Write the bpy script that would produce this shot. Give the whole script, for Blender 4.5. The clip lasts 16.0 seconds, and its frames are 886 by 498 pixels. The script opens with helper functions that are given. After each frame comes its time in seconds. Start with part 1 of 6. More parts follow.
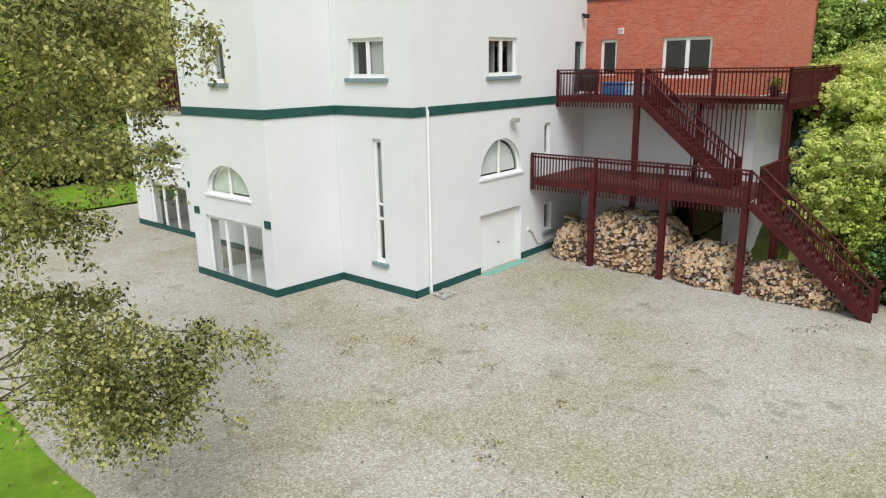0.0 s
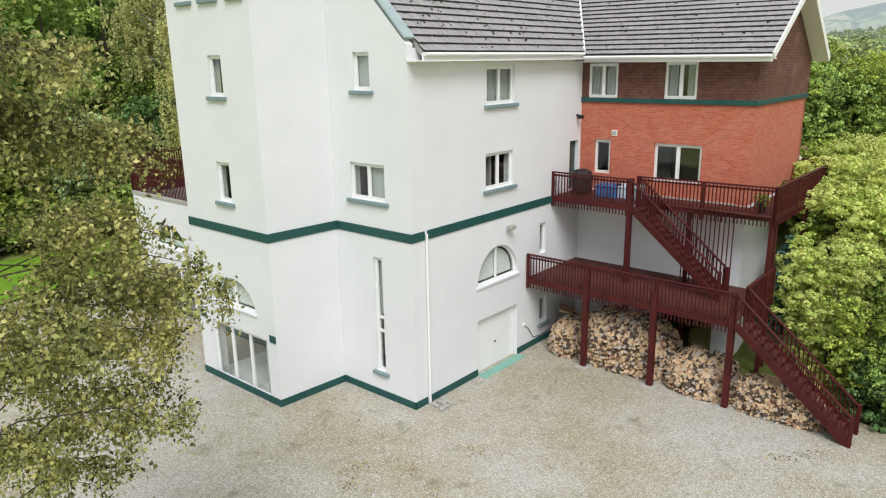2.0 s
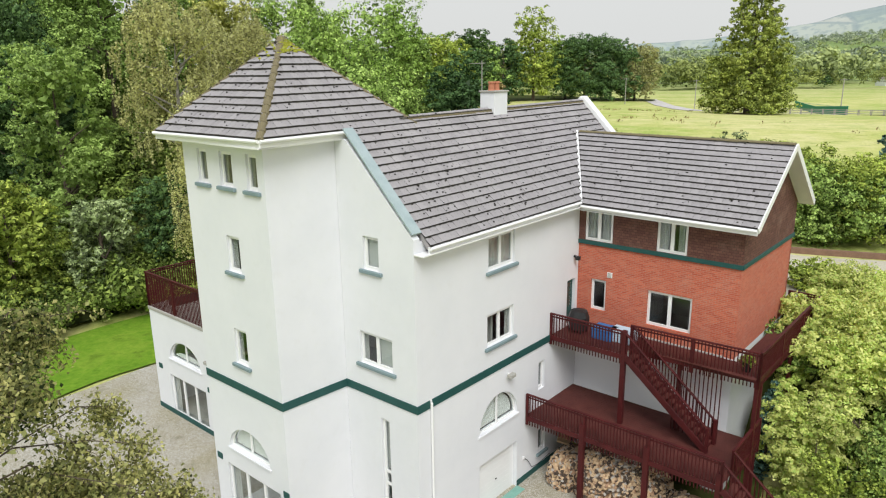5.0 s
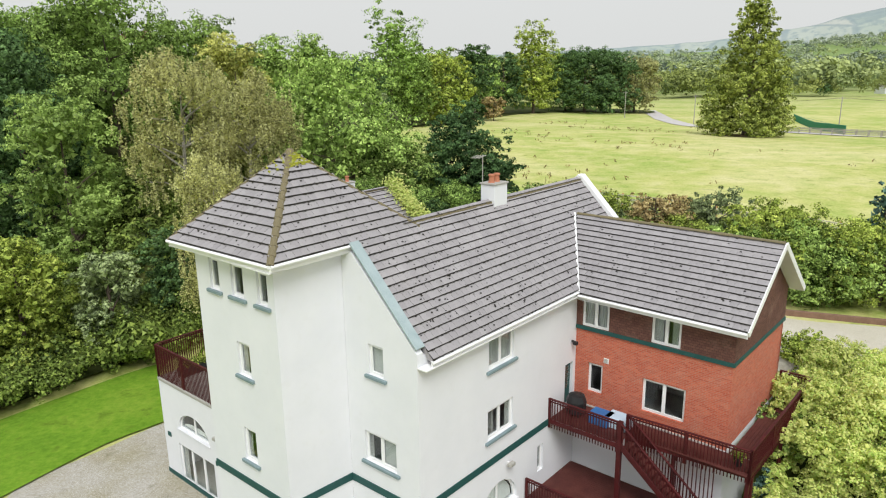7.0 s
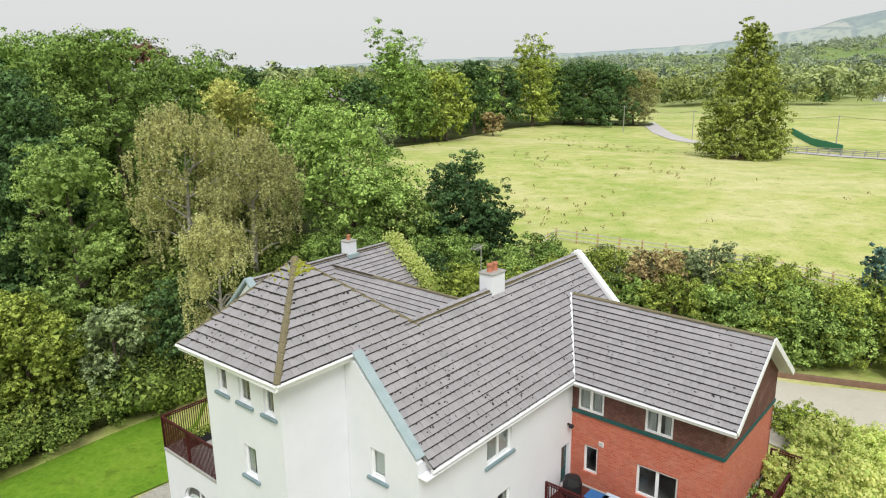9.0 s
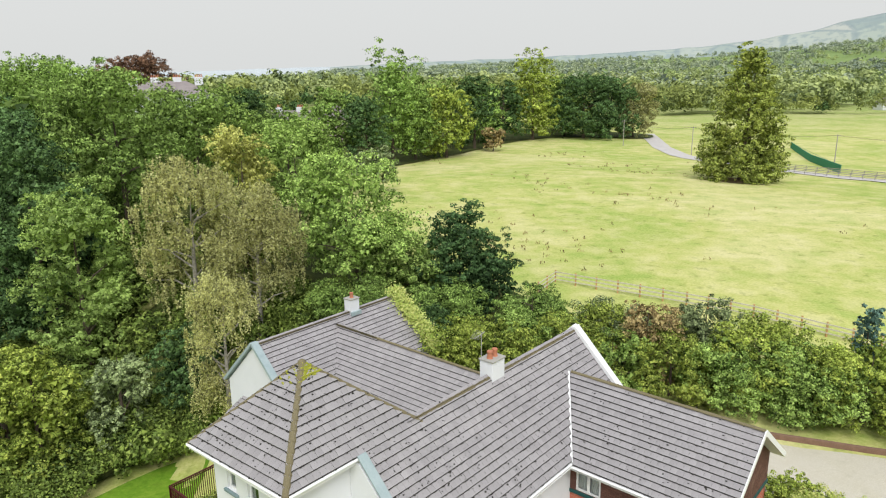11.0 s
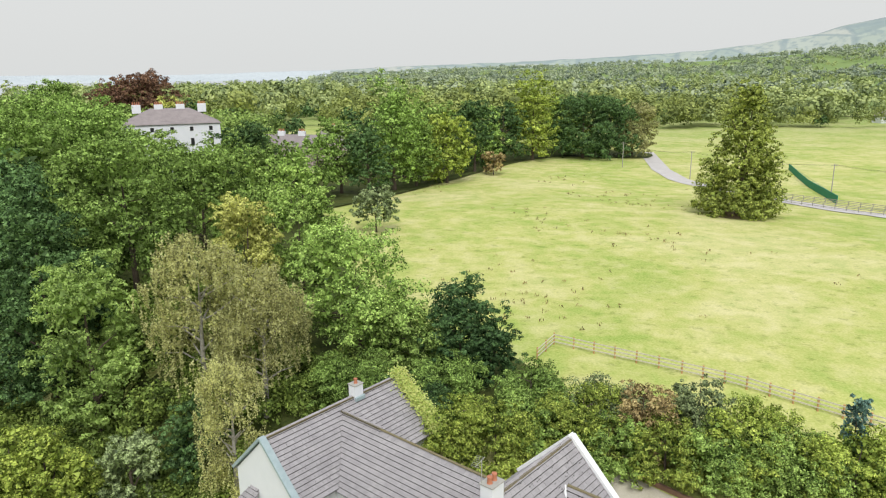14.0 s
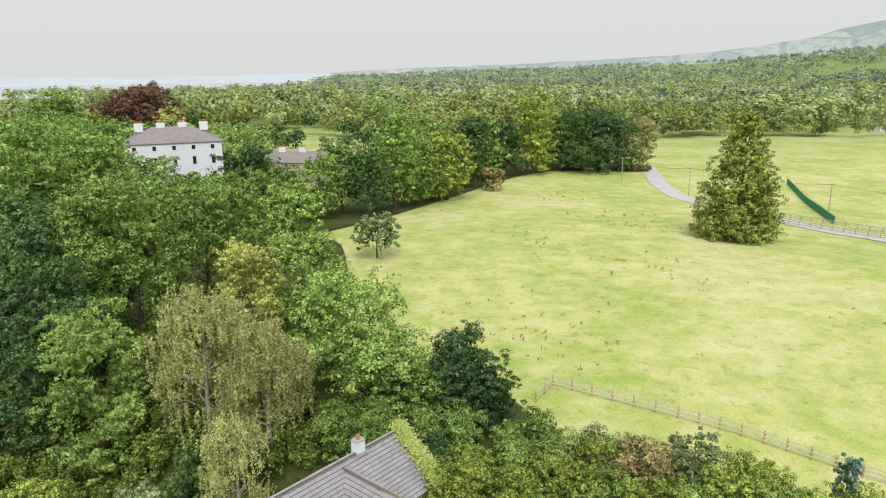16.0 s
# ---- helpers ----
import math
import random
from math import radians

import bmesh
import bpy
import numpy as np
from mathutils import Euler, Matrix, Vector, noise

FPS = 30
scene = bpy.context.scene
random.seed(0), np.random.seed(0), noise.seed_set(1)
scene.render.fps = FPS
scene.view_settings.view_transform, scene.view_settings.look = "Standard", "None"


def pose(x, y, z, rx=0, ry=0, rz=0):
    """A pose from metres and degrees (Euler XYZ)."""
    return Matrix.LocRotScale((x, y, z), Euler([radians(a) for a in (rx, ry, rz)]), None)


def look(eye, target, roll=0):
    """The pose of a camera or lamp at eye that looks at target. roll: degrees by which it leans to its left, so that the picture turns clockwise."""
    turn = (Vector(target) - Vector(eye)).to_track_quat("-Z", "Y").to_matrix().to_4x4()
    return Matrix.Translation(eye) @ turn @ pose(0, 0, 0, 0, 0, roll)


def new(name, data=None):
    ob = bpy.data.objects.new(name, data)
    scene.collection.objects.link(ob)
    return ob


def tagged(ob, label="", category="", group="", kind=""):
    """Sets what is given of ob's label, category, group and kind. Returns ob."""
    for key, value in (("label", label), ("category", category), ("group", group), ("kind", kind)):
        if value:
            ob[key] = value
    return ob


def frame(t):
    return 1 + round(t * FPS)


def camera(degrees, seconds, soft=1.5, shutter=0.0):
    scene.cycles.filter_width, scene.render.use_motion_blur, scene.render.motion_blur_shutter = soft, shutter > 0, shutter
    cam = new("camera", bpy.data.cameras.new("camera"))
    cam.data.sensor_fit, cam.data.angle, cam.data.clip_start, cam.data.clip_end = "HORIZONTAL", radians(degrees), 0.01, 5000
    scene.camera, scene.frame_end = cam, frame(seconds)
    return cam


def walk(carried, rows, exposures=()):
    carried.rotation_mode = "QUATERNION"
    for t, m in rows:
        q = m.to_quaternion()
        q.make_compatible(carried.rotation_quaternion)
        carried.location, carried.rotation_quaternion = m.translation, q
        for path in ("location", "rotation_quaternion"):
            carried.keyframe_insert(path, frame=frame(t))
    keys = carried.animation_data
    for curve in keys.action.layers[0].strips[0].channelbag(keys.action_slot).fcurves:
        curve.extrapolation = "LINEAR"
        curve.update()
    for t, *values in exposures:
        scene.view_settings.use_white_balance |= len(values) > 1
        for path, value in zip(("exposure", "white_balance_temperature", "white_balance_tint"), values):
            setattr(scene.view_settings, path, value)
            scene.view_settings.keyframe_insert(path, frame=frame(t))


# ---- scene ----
cam = camera(64.9, 16.0, soft=1.15)
METRES, EYE, TILT, LEAN, TURN = 33.0, 7.5, -14.9, 1.0, 0.0
ROWS = [
    (0.0, 0.0, 0.0, 0.0, -0.0, 0.0, 0.0),
    (0.5, 0.0016, -0.0066, 0.0271, -0.02, -0.0, -0.01),
    (1.0, 0.0027, -0.0138, 0.0578, -0.01, 0.01, -0.02),
    (1.5, 0.0026, -0.0204, 0.0852, 0.01, -0.02, -0.06),
    (2.0, 0.001, -0.0273, 0.1175, -0.04, -0.02, -0.06),
    (2.5, 0.0008, -0.0343, 0.1455, 0.01, -0.04, -0.12),
    (3.0, 0.0001, -0.0423, 0.177, 0.02, -0.04, -0.16),
    (3.5, -0.0015, -0.0495, 0.2044, 0.0, -0.03, -0.17),
    (4.0, -0.0024, -0.0576, 0.2359, 0.0, -0.03, -0.18),
    (6.5, -0.0051, -0.0943, 0.3781, 0.01, 0.09, -0.19),
    (7.0, -0.0061, -0.1025, 0.4086, 0.02, 0.12, -0.21),
    (7.5, -0.0067, -0.1101, 0.4374, 0.02, 0.15, -0.2),
    (8.0, -0.0064, -0.1173, 0.4666, 0.01, 0.19, -0.19),
    (8.5, -0.0059, -0.124, 0.4958, -0.0, 0.23, -0.2),
    (9.0, -0.0065, -0.1312, 0.5264, -0.01, 0.26, -0.2),
    (11.5, -0.0096, -0.1695, 0.6797, 0.01, 0.4, -0.28),
    (12.0, -0.0105, -0.1775, 0.7109, 0.01, 0.43, -0.28),
    (12.5, -0.0117, -0.1848, 0.7389, 0.01, 0.45, -0.3),
    (13.0, -0.0127, -0.1934, 0.7723, 0.0, 0.49, -0.35),
    (13.5, -0.0134, -0.2018, 0.8023, 0.0, 0.51, -0.36),
    (14.0, -0.0132, -0.21, 0.837, 0.01, 0.56, -0.36),
    (14.5, -0.0128, -0.2172, 0.8671, 0.01, 0.61, -0.35),
    (15.0, -0.0141, -0.2283, 0.9028, 0.02, 0.63, -0.37),
    (15.5, -0.0153, -0.2371, 0.9333, -0.0, 0.65, -0.39),
    (16.0, -0.0155, -0.2463, 0.9686, -0.0, 0.67, -0.4),
]
walk(cam, [(t, pose(0, 0, EYE, TILT, LEAN, TURN) @ pose(METRES * x, METRES * y, METRES * z, 90 + pitch, roll, yaw)) for t, x, y, z, yaw, pitch, roll in ROWS])

# ---- world, sun ----
EXPOSURE = 0.0
scene.view_settings.exposure = EXPOSURE
world = bpy.data.worlds.new("overcast_sky")
world.use_nodes = True
scene.world = world
wt = world.node_tree
wt.nodes.clear()
sky = wt.nodes.new("ShaderNodeTexSky")
sky.sky_type, sky.sun_disc = "NISHITA", False
sky.sun_elevation, sky.sun_rotation = radians(51), radians(180)
sky.air_density, sky.dust_density = 1.0, 4.0
co = wt.nodes.new("ShaderNodeTexCoord")
sep = wt.nodes.new("ShaderNodeSeparateXYZ")
ramp = wt.nodes.new("ShaderNodeValToRGB")
wt.links.new(co.outputs["Generated"], sep.inputs[0])
wt.links.new(sep.outputs["Z"], ramp.inputs[0])
# bright overcast, a little stronger overhead
els = ramp.color_ramp.elements
els[0].position, els[0].color = 0.0, (0.70, 0.715, 0.71, 1)
els[1].position, els[1].color = 1.0, (0.80, 0.86, 0.93, 1)
e = els.new(0.12)
e.color = (0.72, 0.73, 0.725, 1)
bg1, bg2, add = wt.nodes.new("ShaderNodeBackground"), wt.nodes.new("ShaderNodeBackground"), wt.nodes.new("ShaderNodeAddShader")
wout = wt.nodes.new("ShaderNodeOutputWorld")
wt.links.new(sky.outputs[0], bg1.inputs[0])
bg1.inputs[1].default_value = 0.006
wt.links.new(ramp.outputs[0], bg2.inputs[0])
bg2.inputs[1].default_value = 1.0
wt.links.new(bg1.outputs[0], add.inputs[0])
wt.links.new(bg2.outputs[0], add.inputs[1])
wt.links.new(add.outputs[0], wout.inputs[0])
sun = new("sun", bpy.data.lights.new("sun", "SUN"))
sun.data.energy, sun.data.angle, sun.data.color = 2.8, radians(30), (1.0, 0.995, 0.98)
sun.matrix_world = look((0, 0, 60), (-3.5, 47, 2))


# ---- materials ----
def shader(name, rough=0.8, metal=0.0, spec=0.3):
    m = bpy.data.materials.new(name)
    m.use_nodes = True
    t = m.node_tree
    b = t.nodes["Principled BSDF"]
    b.inputs["Roughness"].default_value = rough
    b.inputs["Metallic"].default_value = metal
    b.inputs["Specular IOR Level"].default_value = spec
    return m, t, b


def noise_node(t, scale, detail=4, space="Object", rough=0.6):
    c, n = t.nodes.new("ShaderNodeTexCoord"), t.nodes.new("ShaderNodeTexNoise")
    n.inputs["Scale"].default_value, n.inputs["Detail"].default_value, n.inputs["Roughness"].default_value = scale, detail, rough
    t.links.new(c.outputs[space], n.inputs["Vector"])
    return n.outputs["Fac"]


def ramp_node(t, fac, stops):
    r = t.nodes.new("ShaderNodeValToRGB")
    r.color_ramp.elements[0].position, r.color_ramp.elements[0].color = stops[0][0], (*stops[0][1], 1)
    r.color_ramp.elements[1].position, r.color_ramp.elements[1].color = stops[-1][0], (*stops[-1][1], 1)
    for p, c in stops[1:-1]:
        r.color_ramp.elements.new(p).color = (*c, 1)
    t.links.new(fac, r.inputs[0])
    return r.outputs[0]


def mixed(t, a, b, fac, mode="MIX"):
    x = t.nodes.new("ShaderNodeMix")
    x.data_type, x.blend_type = "RGBA", mode
    for k, v in ((0, fac), (6, a), (7, b)):
        if isinstance(v, (int, float)):
            x.inputs[k].default_value = v
        elif isinstance(v, tuple):
            x.inputs[k].default_value = (*v, 1)
        else:
            t.links.new(v, x.inputs[k])
    return x.outputs[2]


def bump(t, b, height, strength=0.3, distance=0.02):
    n = t.nodes.new("ShaderNodeBump")
    n.inputs["Strength"].default_value, n.inputs["Distance"].default_value = strength, distance
    t.links.new(height, n.inputs["Height"])
    t.links.new(n.outputs[0], b.inputs["Normal"])


def plain(name, lo, hi, scale=3.0, fine=40.0, rough=0.7, bumpy=0.15, metal=0.0, spec=0.3, dist=0.01):
    """Two-scale variation between two colours, with a fine relief."""
    m, t, b = shader(name, rough, metal, spec)
    n1, n2 = noise_node(t, scale), noise_node(t, fine, 3)
    c = mixed(t, ramp_node(t, n1, [(0.3, lo), (0.7, hi)]), ramp_node(t, n2, [(0.3, lo), (0.7, hi)]), 0.4)
    t.links.new(c, b.inputs["Base Color"])
    bump(t, b, n2, bumpy, dist)
    return m


def random_value(t, island):
    g = t.nodes.new("ShaderNodeNewGeometry" if island else "ShaderNodeObjectInfo")
    return g.outputs["Random Per Island" if island else "Random"]


def foliage(name, dark, mid, light, through_share=0.16, depth=0.36, patch=0.35, share=0.3):
    m = bpy.data.materials.new(name)
    m.use_nodes = True
    t = m.node_tree
    t.nodes.clear()
    r1 = random_value(t, True)
    dark = tuple(depth * q for q in dark)
    mid = tuple(min(0.72, k * q) for k, q in zip((1.25, 1.2, 1.02), mid))
    light = tuple(min(0.82, k * q) for k, q in zip((1.42, 1.36, 1.1), light))
    c = ramp_node(t, r1, [(0.12, dark), (0.55, mid), (1.0, light)])
    big = noise_node(t, patch, 2, "Object")
    c = mixed(t, c, ramp_node(t, big, [(0.35, dark), (0.65, light)]), share)
    hue = t.nodes.new("ShaderNodeHueSaturation")
    mr = t.nodes.new("ShaderNodeMapRange")
    mr.inputs["To Min"].default_value, mr.inputs["To Max"].default_value = 0.80, 1.18
    t.links.new(random_value(t, False), mr.inputs[0])
    t.links.new(mr.outputs[0], hue.inputs["Value"])
    t.links.new(c, hue.inputs["Color"])
    c = hue.outputs[0]
    d, tr, gl = t.nodes.new("ShaderNodeBsdfDiffuse"), t.nodes.new("ShaderNodeBsdfTranslucent"), t.nodes.new("ShaderNodeBsdfGlossy")
    gl.inputs["Roughness"].default_value = 0.42
    gl.inputs["Color"].default_value = (0.5, 0.55, 0.5, 1)
    t.links.new(c, d.inputs[0])
    t.links.new(c, tr.inputs[0])
    a, g = t.nodes.new("ShaderNodeMixShader"), t.nodes.new("ShaderNodeMixShader")
    a.inputs[0].default_value, g.inputs[0].default_value = through_share, 0.014
    t.links.new(d.outputs[0], a.inputs[1])
    t.links.new(tr.outputs[0], a.inputs[2])
    t.links.new(a.outputs[0], g.inputs[1])
    t.links.new(gl.outputs[0], g.inputs[2])
    o = t.nodes.new("ShaderNodeOutputMaterial")
    t.links.new(g.outputs[0], o.inputs[0])
    return m


def render_paint():
    m, t, b = shader("white_render", 0.85)
    n1, n2, n3 = noise_node(t, 0.5, 5), noise_node(t, 60, 3), noise_node(t, 2.5, 6)
    c = ramp_node(t, n1, [(0.3, (0.69, 0.70, 0.725)), (0.7, (0.74, 0.745, 0.765))])
    c = mixed(t, c, (0.66, 0.66, 0.65), ramp_node(t, n3, [(0.55, (0, 0, 0)), (0.8, (0.35, 0.35, 0.35))]))
    t.links.new(c, b.inputs["Base Color"])
    bump(t, b, n2, 0.25, 0.008)
    return m


def brick_wall(name, c1, c2, mortar, w, h, gap):
    m, t, b = shader(name, 0.85)
    uvn = t.nodes.new("ShaderNodeUVMap")
    k = t.nodes.new("ShaderNodeTexBrick")
    k.inputs["Scale"].default_value = 1.0
    k.inputs["Brick Width"].default_value, k.inputs["Row Height"].default_value, k.inputs["Mortar Size"].default_value = w, h, gap
    k.inputs["Color1"].default_value, k.inputs["Color2"].default_value, k.inputs["Mortar"].default_value = (*c1, 1), (*c2, 1), (*mortar, 1)
    k.inputs["Mortar Smooth"].default_value = 0.2
    t.links.new(uvn.outputs[0], k.inputs["Vector"])
    n = noise_node(t, 1.3, 5)
    c = mixed(t, k.outputs["Color"], mixed(t, k.outputs["Color"], (0.5, 0.36, 0.28), 0.25), ramp_node(t, n, [(0.5, (0, 0, 0)), (0.75, (0.7, 0.7, 0.7))]))
    t.links.new(c, b.inputs["Base Color"])
    inv = t.nodes.new("ShaderNodeMath")
    inv.operation = "SUBTRACT"
    inv.inputs[0].default_value = 1.0
    t.links.new(k.outputs["Fac"], inv.inputs[1])
    bump(t, b, inv.outputs[0], 0.6, 0.012)
    return m


def tile_mat(island):
    m, t, b = shader("concrete_roof_tile", 0.8)
    n1, n2, n3 = noise_node(t, 0.8, 5), noise_node(t, 9, 4), noise_node(t, 22, 2)
    c = mixed(t, ramp_node(t, random_value(t, island), [(0, (0.26, 0.245, 0.25)), (1, (0.36, 0.34, 0.345))]), ramp_node(t, n1, [(0.3, (0.25, 0.235, 0.24)), (0.7, (0.39, 0.365, 0.365))]), 0.5)
    c = mixed(t, c, (0.42, 0.42, 0.38), ramp_node(t, n2, [(0.62, (0, 0, 0)), (0.72, (0.55, 0.55, 0.55))]))
    c = mixed(t, c, (0.03, 0.03, 0.025), ramp_node(t, n3, [(0.62, (0, 0, 0)), (0.7, (0.6, 0.6, 0.6))]))
    t.links.new(c, b.inputs["Base Color"])
    bump(t, b, n3, 0.3, 0.01)
    return m


def glass_mat():
    m = bpy.data.materials.new("window_glass")
    m.use_nodes = True
    t = m.node_tree
    t.nodes.clear()
    tr, gl, mx = t.nodes.new("ShaderNodeBsdfTransparent"), t.nodes.new("ShaderNodeBsdfGlossy"), t.nodes.new("ShaderNodeMixShader")
    lw, pw, ml = t.nodes.new("ShaderNodeLayerWeight"), t.nodes.new("ShaderNodeMath"), t.nodes.new("ShaderNodeMath")
    tr.inputs[0].default_value = (0.93, 0.96, 0.95, 1)
    gl.inputs["Roughness"].default_value = 0.015
    lw.inputs["Blend"].default_value = 0.5
    pw.operation, ml.operation = "POWER", "MULTIPLY_ADD"
    pw.inputs[1].default_value = 3.5
    ml.inputs[1].default_value, ml.inputs[2].default_value = 0.6, 0.04
    o = t.nodes.new("ShaderNodeOutputMaterial")
    t.links.new(lw.outputs["Facing"], pw.inputs[0])
    t.links.new(pw.outputs[0], ml.inputs[0])
    t.links.new(ml.outputs[0], mx.inputs[0])
    t.links.new(tr.outputs[0], mx.inputs[1])
    t.links.new(gl.outputs[0], mx.inputs[2])
    t.links.new(mx.outputs[0], o.inputs[0])
    return m


def gravel_mat(wash=0.0):
    m, t, b = shader("gravel", 0.9)
    v = t.nodes.new("ShaderNodeTexVoronoi")
    c0 = t.nodes.new("ShaderNodeTexCoord")
    v.inputs["Scale"].default_value = 30.0
    t.links.new(c0.outputs["Object"], v.inputs["Vector"])
    sepc = t.nodes.new("ShaderNodeSeparateColor")
    t.links.new(v.outputs["Color"], sepc.inputs[0])
    c = ramp_node(t, sepc.outputs[0], [(0.0, (0.12, 0.105, 0.075)), (0.4, (0.32, 0.29, 0.23)), (0.8, (0.47, 0.44, 0.40)), (1.0, (0.70, 0.69, 0.68))])
    n1, n2, n3 = noise_node(t, 0.16, 5), noise_node(t, 0.9, 6), noise_node(t, 6, 4)
    c = mixed(t, c, ramp_node(t, n1, [(0.40, (0.315, 0.28, 0.155)), (0.6, (0.475, 0.45, 0.405))]), 0.5)
    c = mixed(t, c, (0.12, 0.12, 0.055), ramp_node(t, n2, [(0.58, (0, 0, 0)), (0.72, (0.55, 0.55, 0.55))]))
    c = mixed(t, c, (0.15, 0.11, 0.07), ramp_node(t, n3, [(0.62, (0, 0, 0)), (0.75, (0.5, 0.5, 0.5))]))
    if wash:
        c = mixed(t, c, (0.62, 0.57, 0.46), wash)
    t.links.new(c, b.inputs["Base Color"])
    bump(t, b, v.outputs["Distance"], 0.6, 0.02)
    return m


def grass_mat(name, a, c_, d, scale=0.05, spots=0.6, beyond=None):
    m, t, b = shader(name, 0.95, spec=0.1)
    n1, n2, n3 = noise_node(t, scale, 6), noise_node(t, scale * 8, 6), noise_node(t, 4.0, 5)
    c = ramp_node(t, n1, [(0.41, a), (0.5, c_), (0.6, d)])
    c = mixed(t, c, ramp_node(t, n2, [(0.36, a), (0.5, c_), (0.64, d)]), 0.5)
    c = mixed(t, c, ramp_node(t, n3, [(0.25, tuple(0.5 * k for k in a)), (0.75, tuple(min(1, 1.25 * k) for k in d))]), 0.3)
    n4 = noise_node(t, 0.8, 5)
    c = mixed(t, c, tuple(0.45 * k for k in a), ramp_node(t, n4, [(0.56, (0, 0, 0)), (0.70, (spots, spots, spots))]))
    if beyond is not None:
        # haze by distance in the base colour: pastures past the meadow turn greener
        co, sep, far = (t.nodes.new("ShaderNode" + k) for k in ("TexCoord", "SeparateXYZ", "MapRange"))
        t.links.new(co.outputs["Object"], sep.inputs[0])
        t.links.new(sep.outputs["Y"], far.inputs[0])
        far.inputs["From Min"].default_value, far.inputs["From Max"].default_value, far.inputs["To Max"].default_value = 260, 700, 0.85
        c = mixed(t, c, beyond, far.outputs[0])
    t.links.new(c, b.inputs["Base Color"])
    bump(t, b, n3, 0.5, 0.08)
    return m


WHITE = render_paint()
BRICK = brick_wall("red_brick", (0.43, 0.09, 0.05), (0.56, 0.15, 0.085), (0.42, 0.24, 0.18), 0.225, 0.075, 0.008)
SHINGLE = brick_wall("brown_tile_cladding", (0.115, 0.05, 0.04), (0.16, 0.075, 0.055), (0.05, 0.025, 0.02), 0.17, 0.11, 0.006)
TILE, TILES = tile_mat(False), tile_mat(True)
GREEN = plain("dark_green_paint", (0.012, 0.062, 0.058), (0.022, 0.09, 0.082), 2, 30, 0.55)
SILL = plain("grey_green_sill_paint", (0.15, 0.215, 0.225), (0.23, 0.30, 0.32), 2, 30, 0.6)
BLIND = plain("grey_roller_blind", (0.42, 0.42, 0.41), (0.5, 0.5, 0.49), 2, 60, 0.9)
PVC = plain("white_plastic", (0.78, 0.78, 0.78), (0.84, 0.84, 0.83), 2, 20, 0.35, 0.03)
GLASS = glass_mat()
STAIN = plain("red_brown_wood_stain", (0.034, 0.007, 0.008), (0.10, 0.016, 0.016), 1.5, 45, 0.5, 0.3, spec=0.2)
BOARD = plain("stained_deck_board", (0.055, 0.016, 0.014), (0.13, 0.042, 0.034), 1.5, 40, 0.6, 0.3, spec=0.2)
CURTAIN = plain("white_curtain", (0.72, 0.72, 0.70), (0.84, 0.84, 0.82), 4, 50, 0.9)
INSIDE = plain("interior_plaster", (0.30, 0.29, 0.27), (0.40, 0.39, 0.36), 1, 20, 0.9)
LEAD = plain("grey_flashing", (0.26, 0.33, 0.34), (0.38, 0.45, 0.46), 2, 25, 0.6)
TERRACOTTA = plain("terracotta", (0.38, 0.14, 0.08), (0.50, 0.21, 0.12), 6, 40, 0.8)
MOSS = plain("mossy_ridge_tile", (0.12, 0.10, 0.06), (0.27, 0.23, 0.13), 5, 30, 0.95, 0.6, dist=0.03)
MOSSY = plain("yellow_moss", (0.24, 0.26, 0.03), (0.42, 0.42, 0.06), 7, 40, 0.95, 0.6, dist=0.03)
CONCRETE = plain("grey_concrete", (0.30, 0.29, 0.26), (0.42, 0.41, 0.37), 3, 30, 0.9)
BLACK = plain("black_plastic", (0.012, 0.012, 0.013), (0.03, 0.03, 0.03), 4, 30, 0.4)
BARK = plain("brown_bark", (0.06, 0.045, 0.032), (0.14, 0.11, 0.08), 3, 14, 0.95, 0.8, dist=0.04)
PALEBARK = plain("pale_birch_bark", (0.22, 0.20, 0.17), (0.48, 0.45, 0.40), 4, 12, 0.9, 0.5, dist=0.03)
GRAVEL, PALEGRAVEL = gravel_mat(), gravel_mat(0.6)
FLOORTILE = plain("pale_floor_tile", (0.62, 0.62, 0.60), (0.70, 0.70, 0.68), 2, 20, 0.5)
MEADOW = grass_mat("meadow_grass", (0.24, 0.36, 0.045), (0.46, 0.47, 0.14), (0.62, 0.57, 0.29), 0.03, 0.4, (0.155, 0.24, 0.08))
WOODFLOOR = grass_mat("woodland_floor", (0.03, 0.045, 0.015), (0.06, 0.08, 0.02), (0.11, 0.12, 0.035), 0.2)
# near-black for roof moss and for painted shadow lines between tile courses
TILE_EDGE = plain("mossy_shadow_tile_edge", (0.018, 0.016, 0.014), (0.04, 0.037, 0.03), 6, 40, 0.95)
LAWN = grass_mat("mown_lawn", (0.095, 0.21, 0.015), (0.14, 0.27, 0.02), (0.21, 0.32, 0.035), 0.2)


# ---- building helpers ----
def empty(name, m=None):
    ob = new(name)
    ob.empty_display_size = 0.3
    if m is not None:
        ob.matrix_world = m
    return ob


def part(name, bm, material, parent=None, label=""):
    """One mesh object out of a bmesh (or a ready mesh), under its thing or part."""
    if isinstance(bm, bmesh.types.BMesh):
        me = bpy.data.meshes.new(name)
        bm.normal_update()
        bm.to_mesh(me)
        bm.free()
    else:
        me = bm
    if material is not None and not me.materials:
        me.materials.append(material)
    ob = new(name, me)
    if parent is not None:
        ob.parent = parent
    return tagged(ob, label) if label else ob


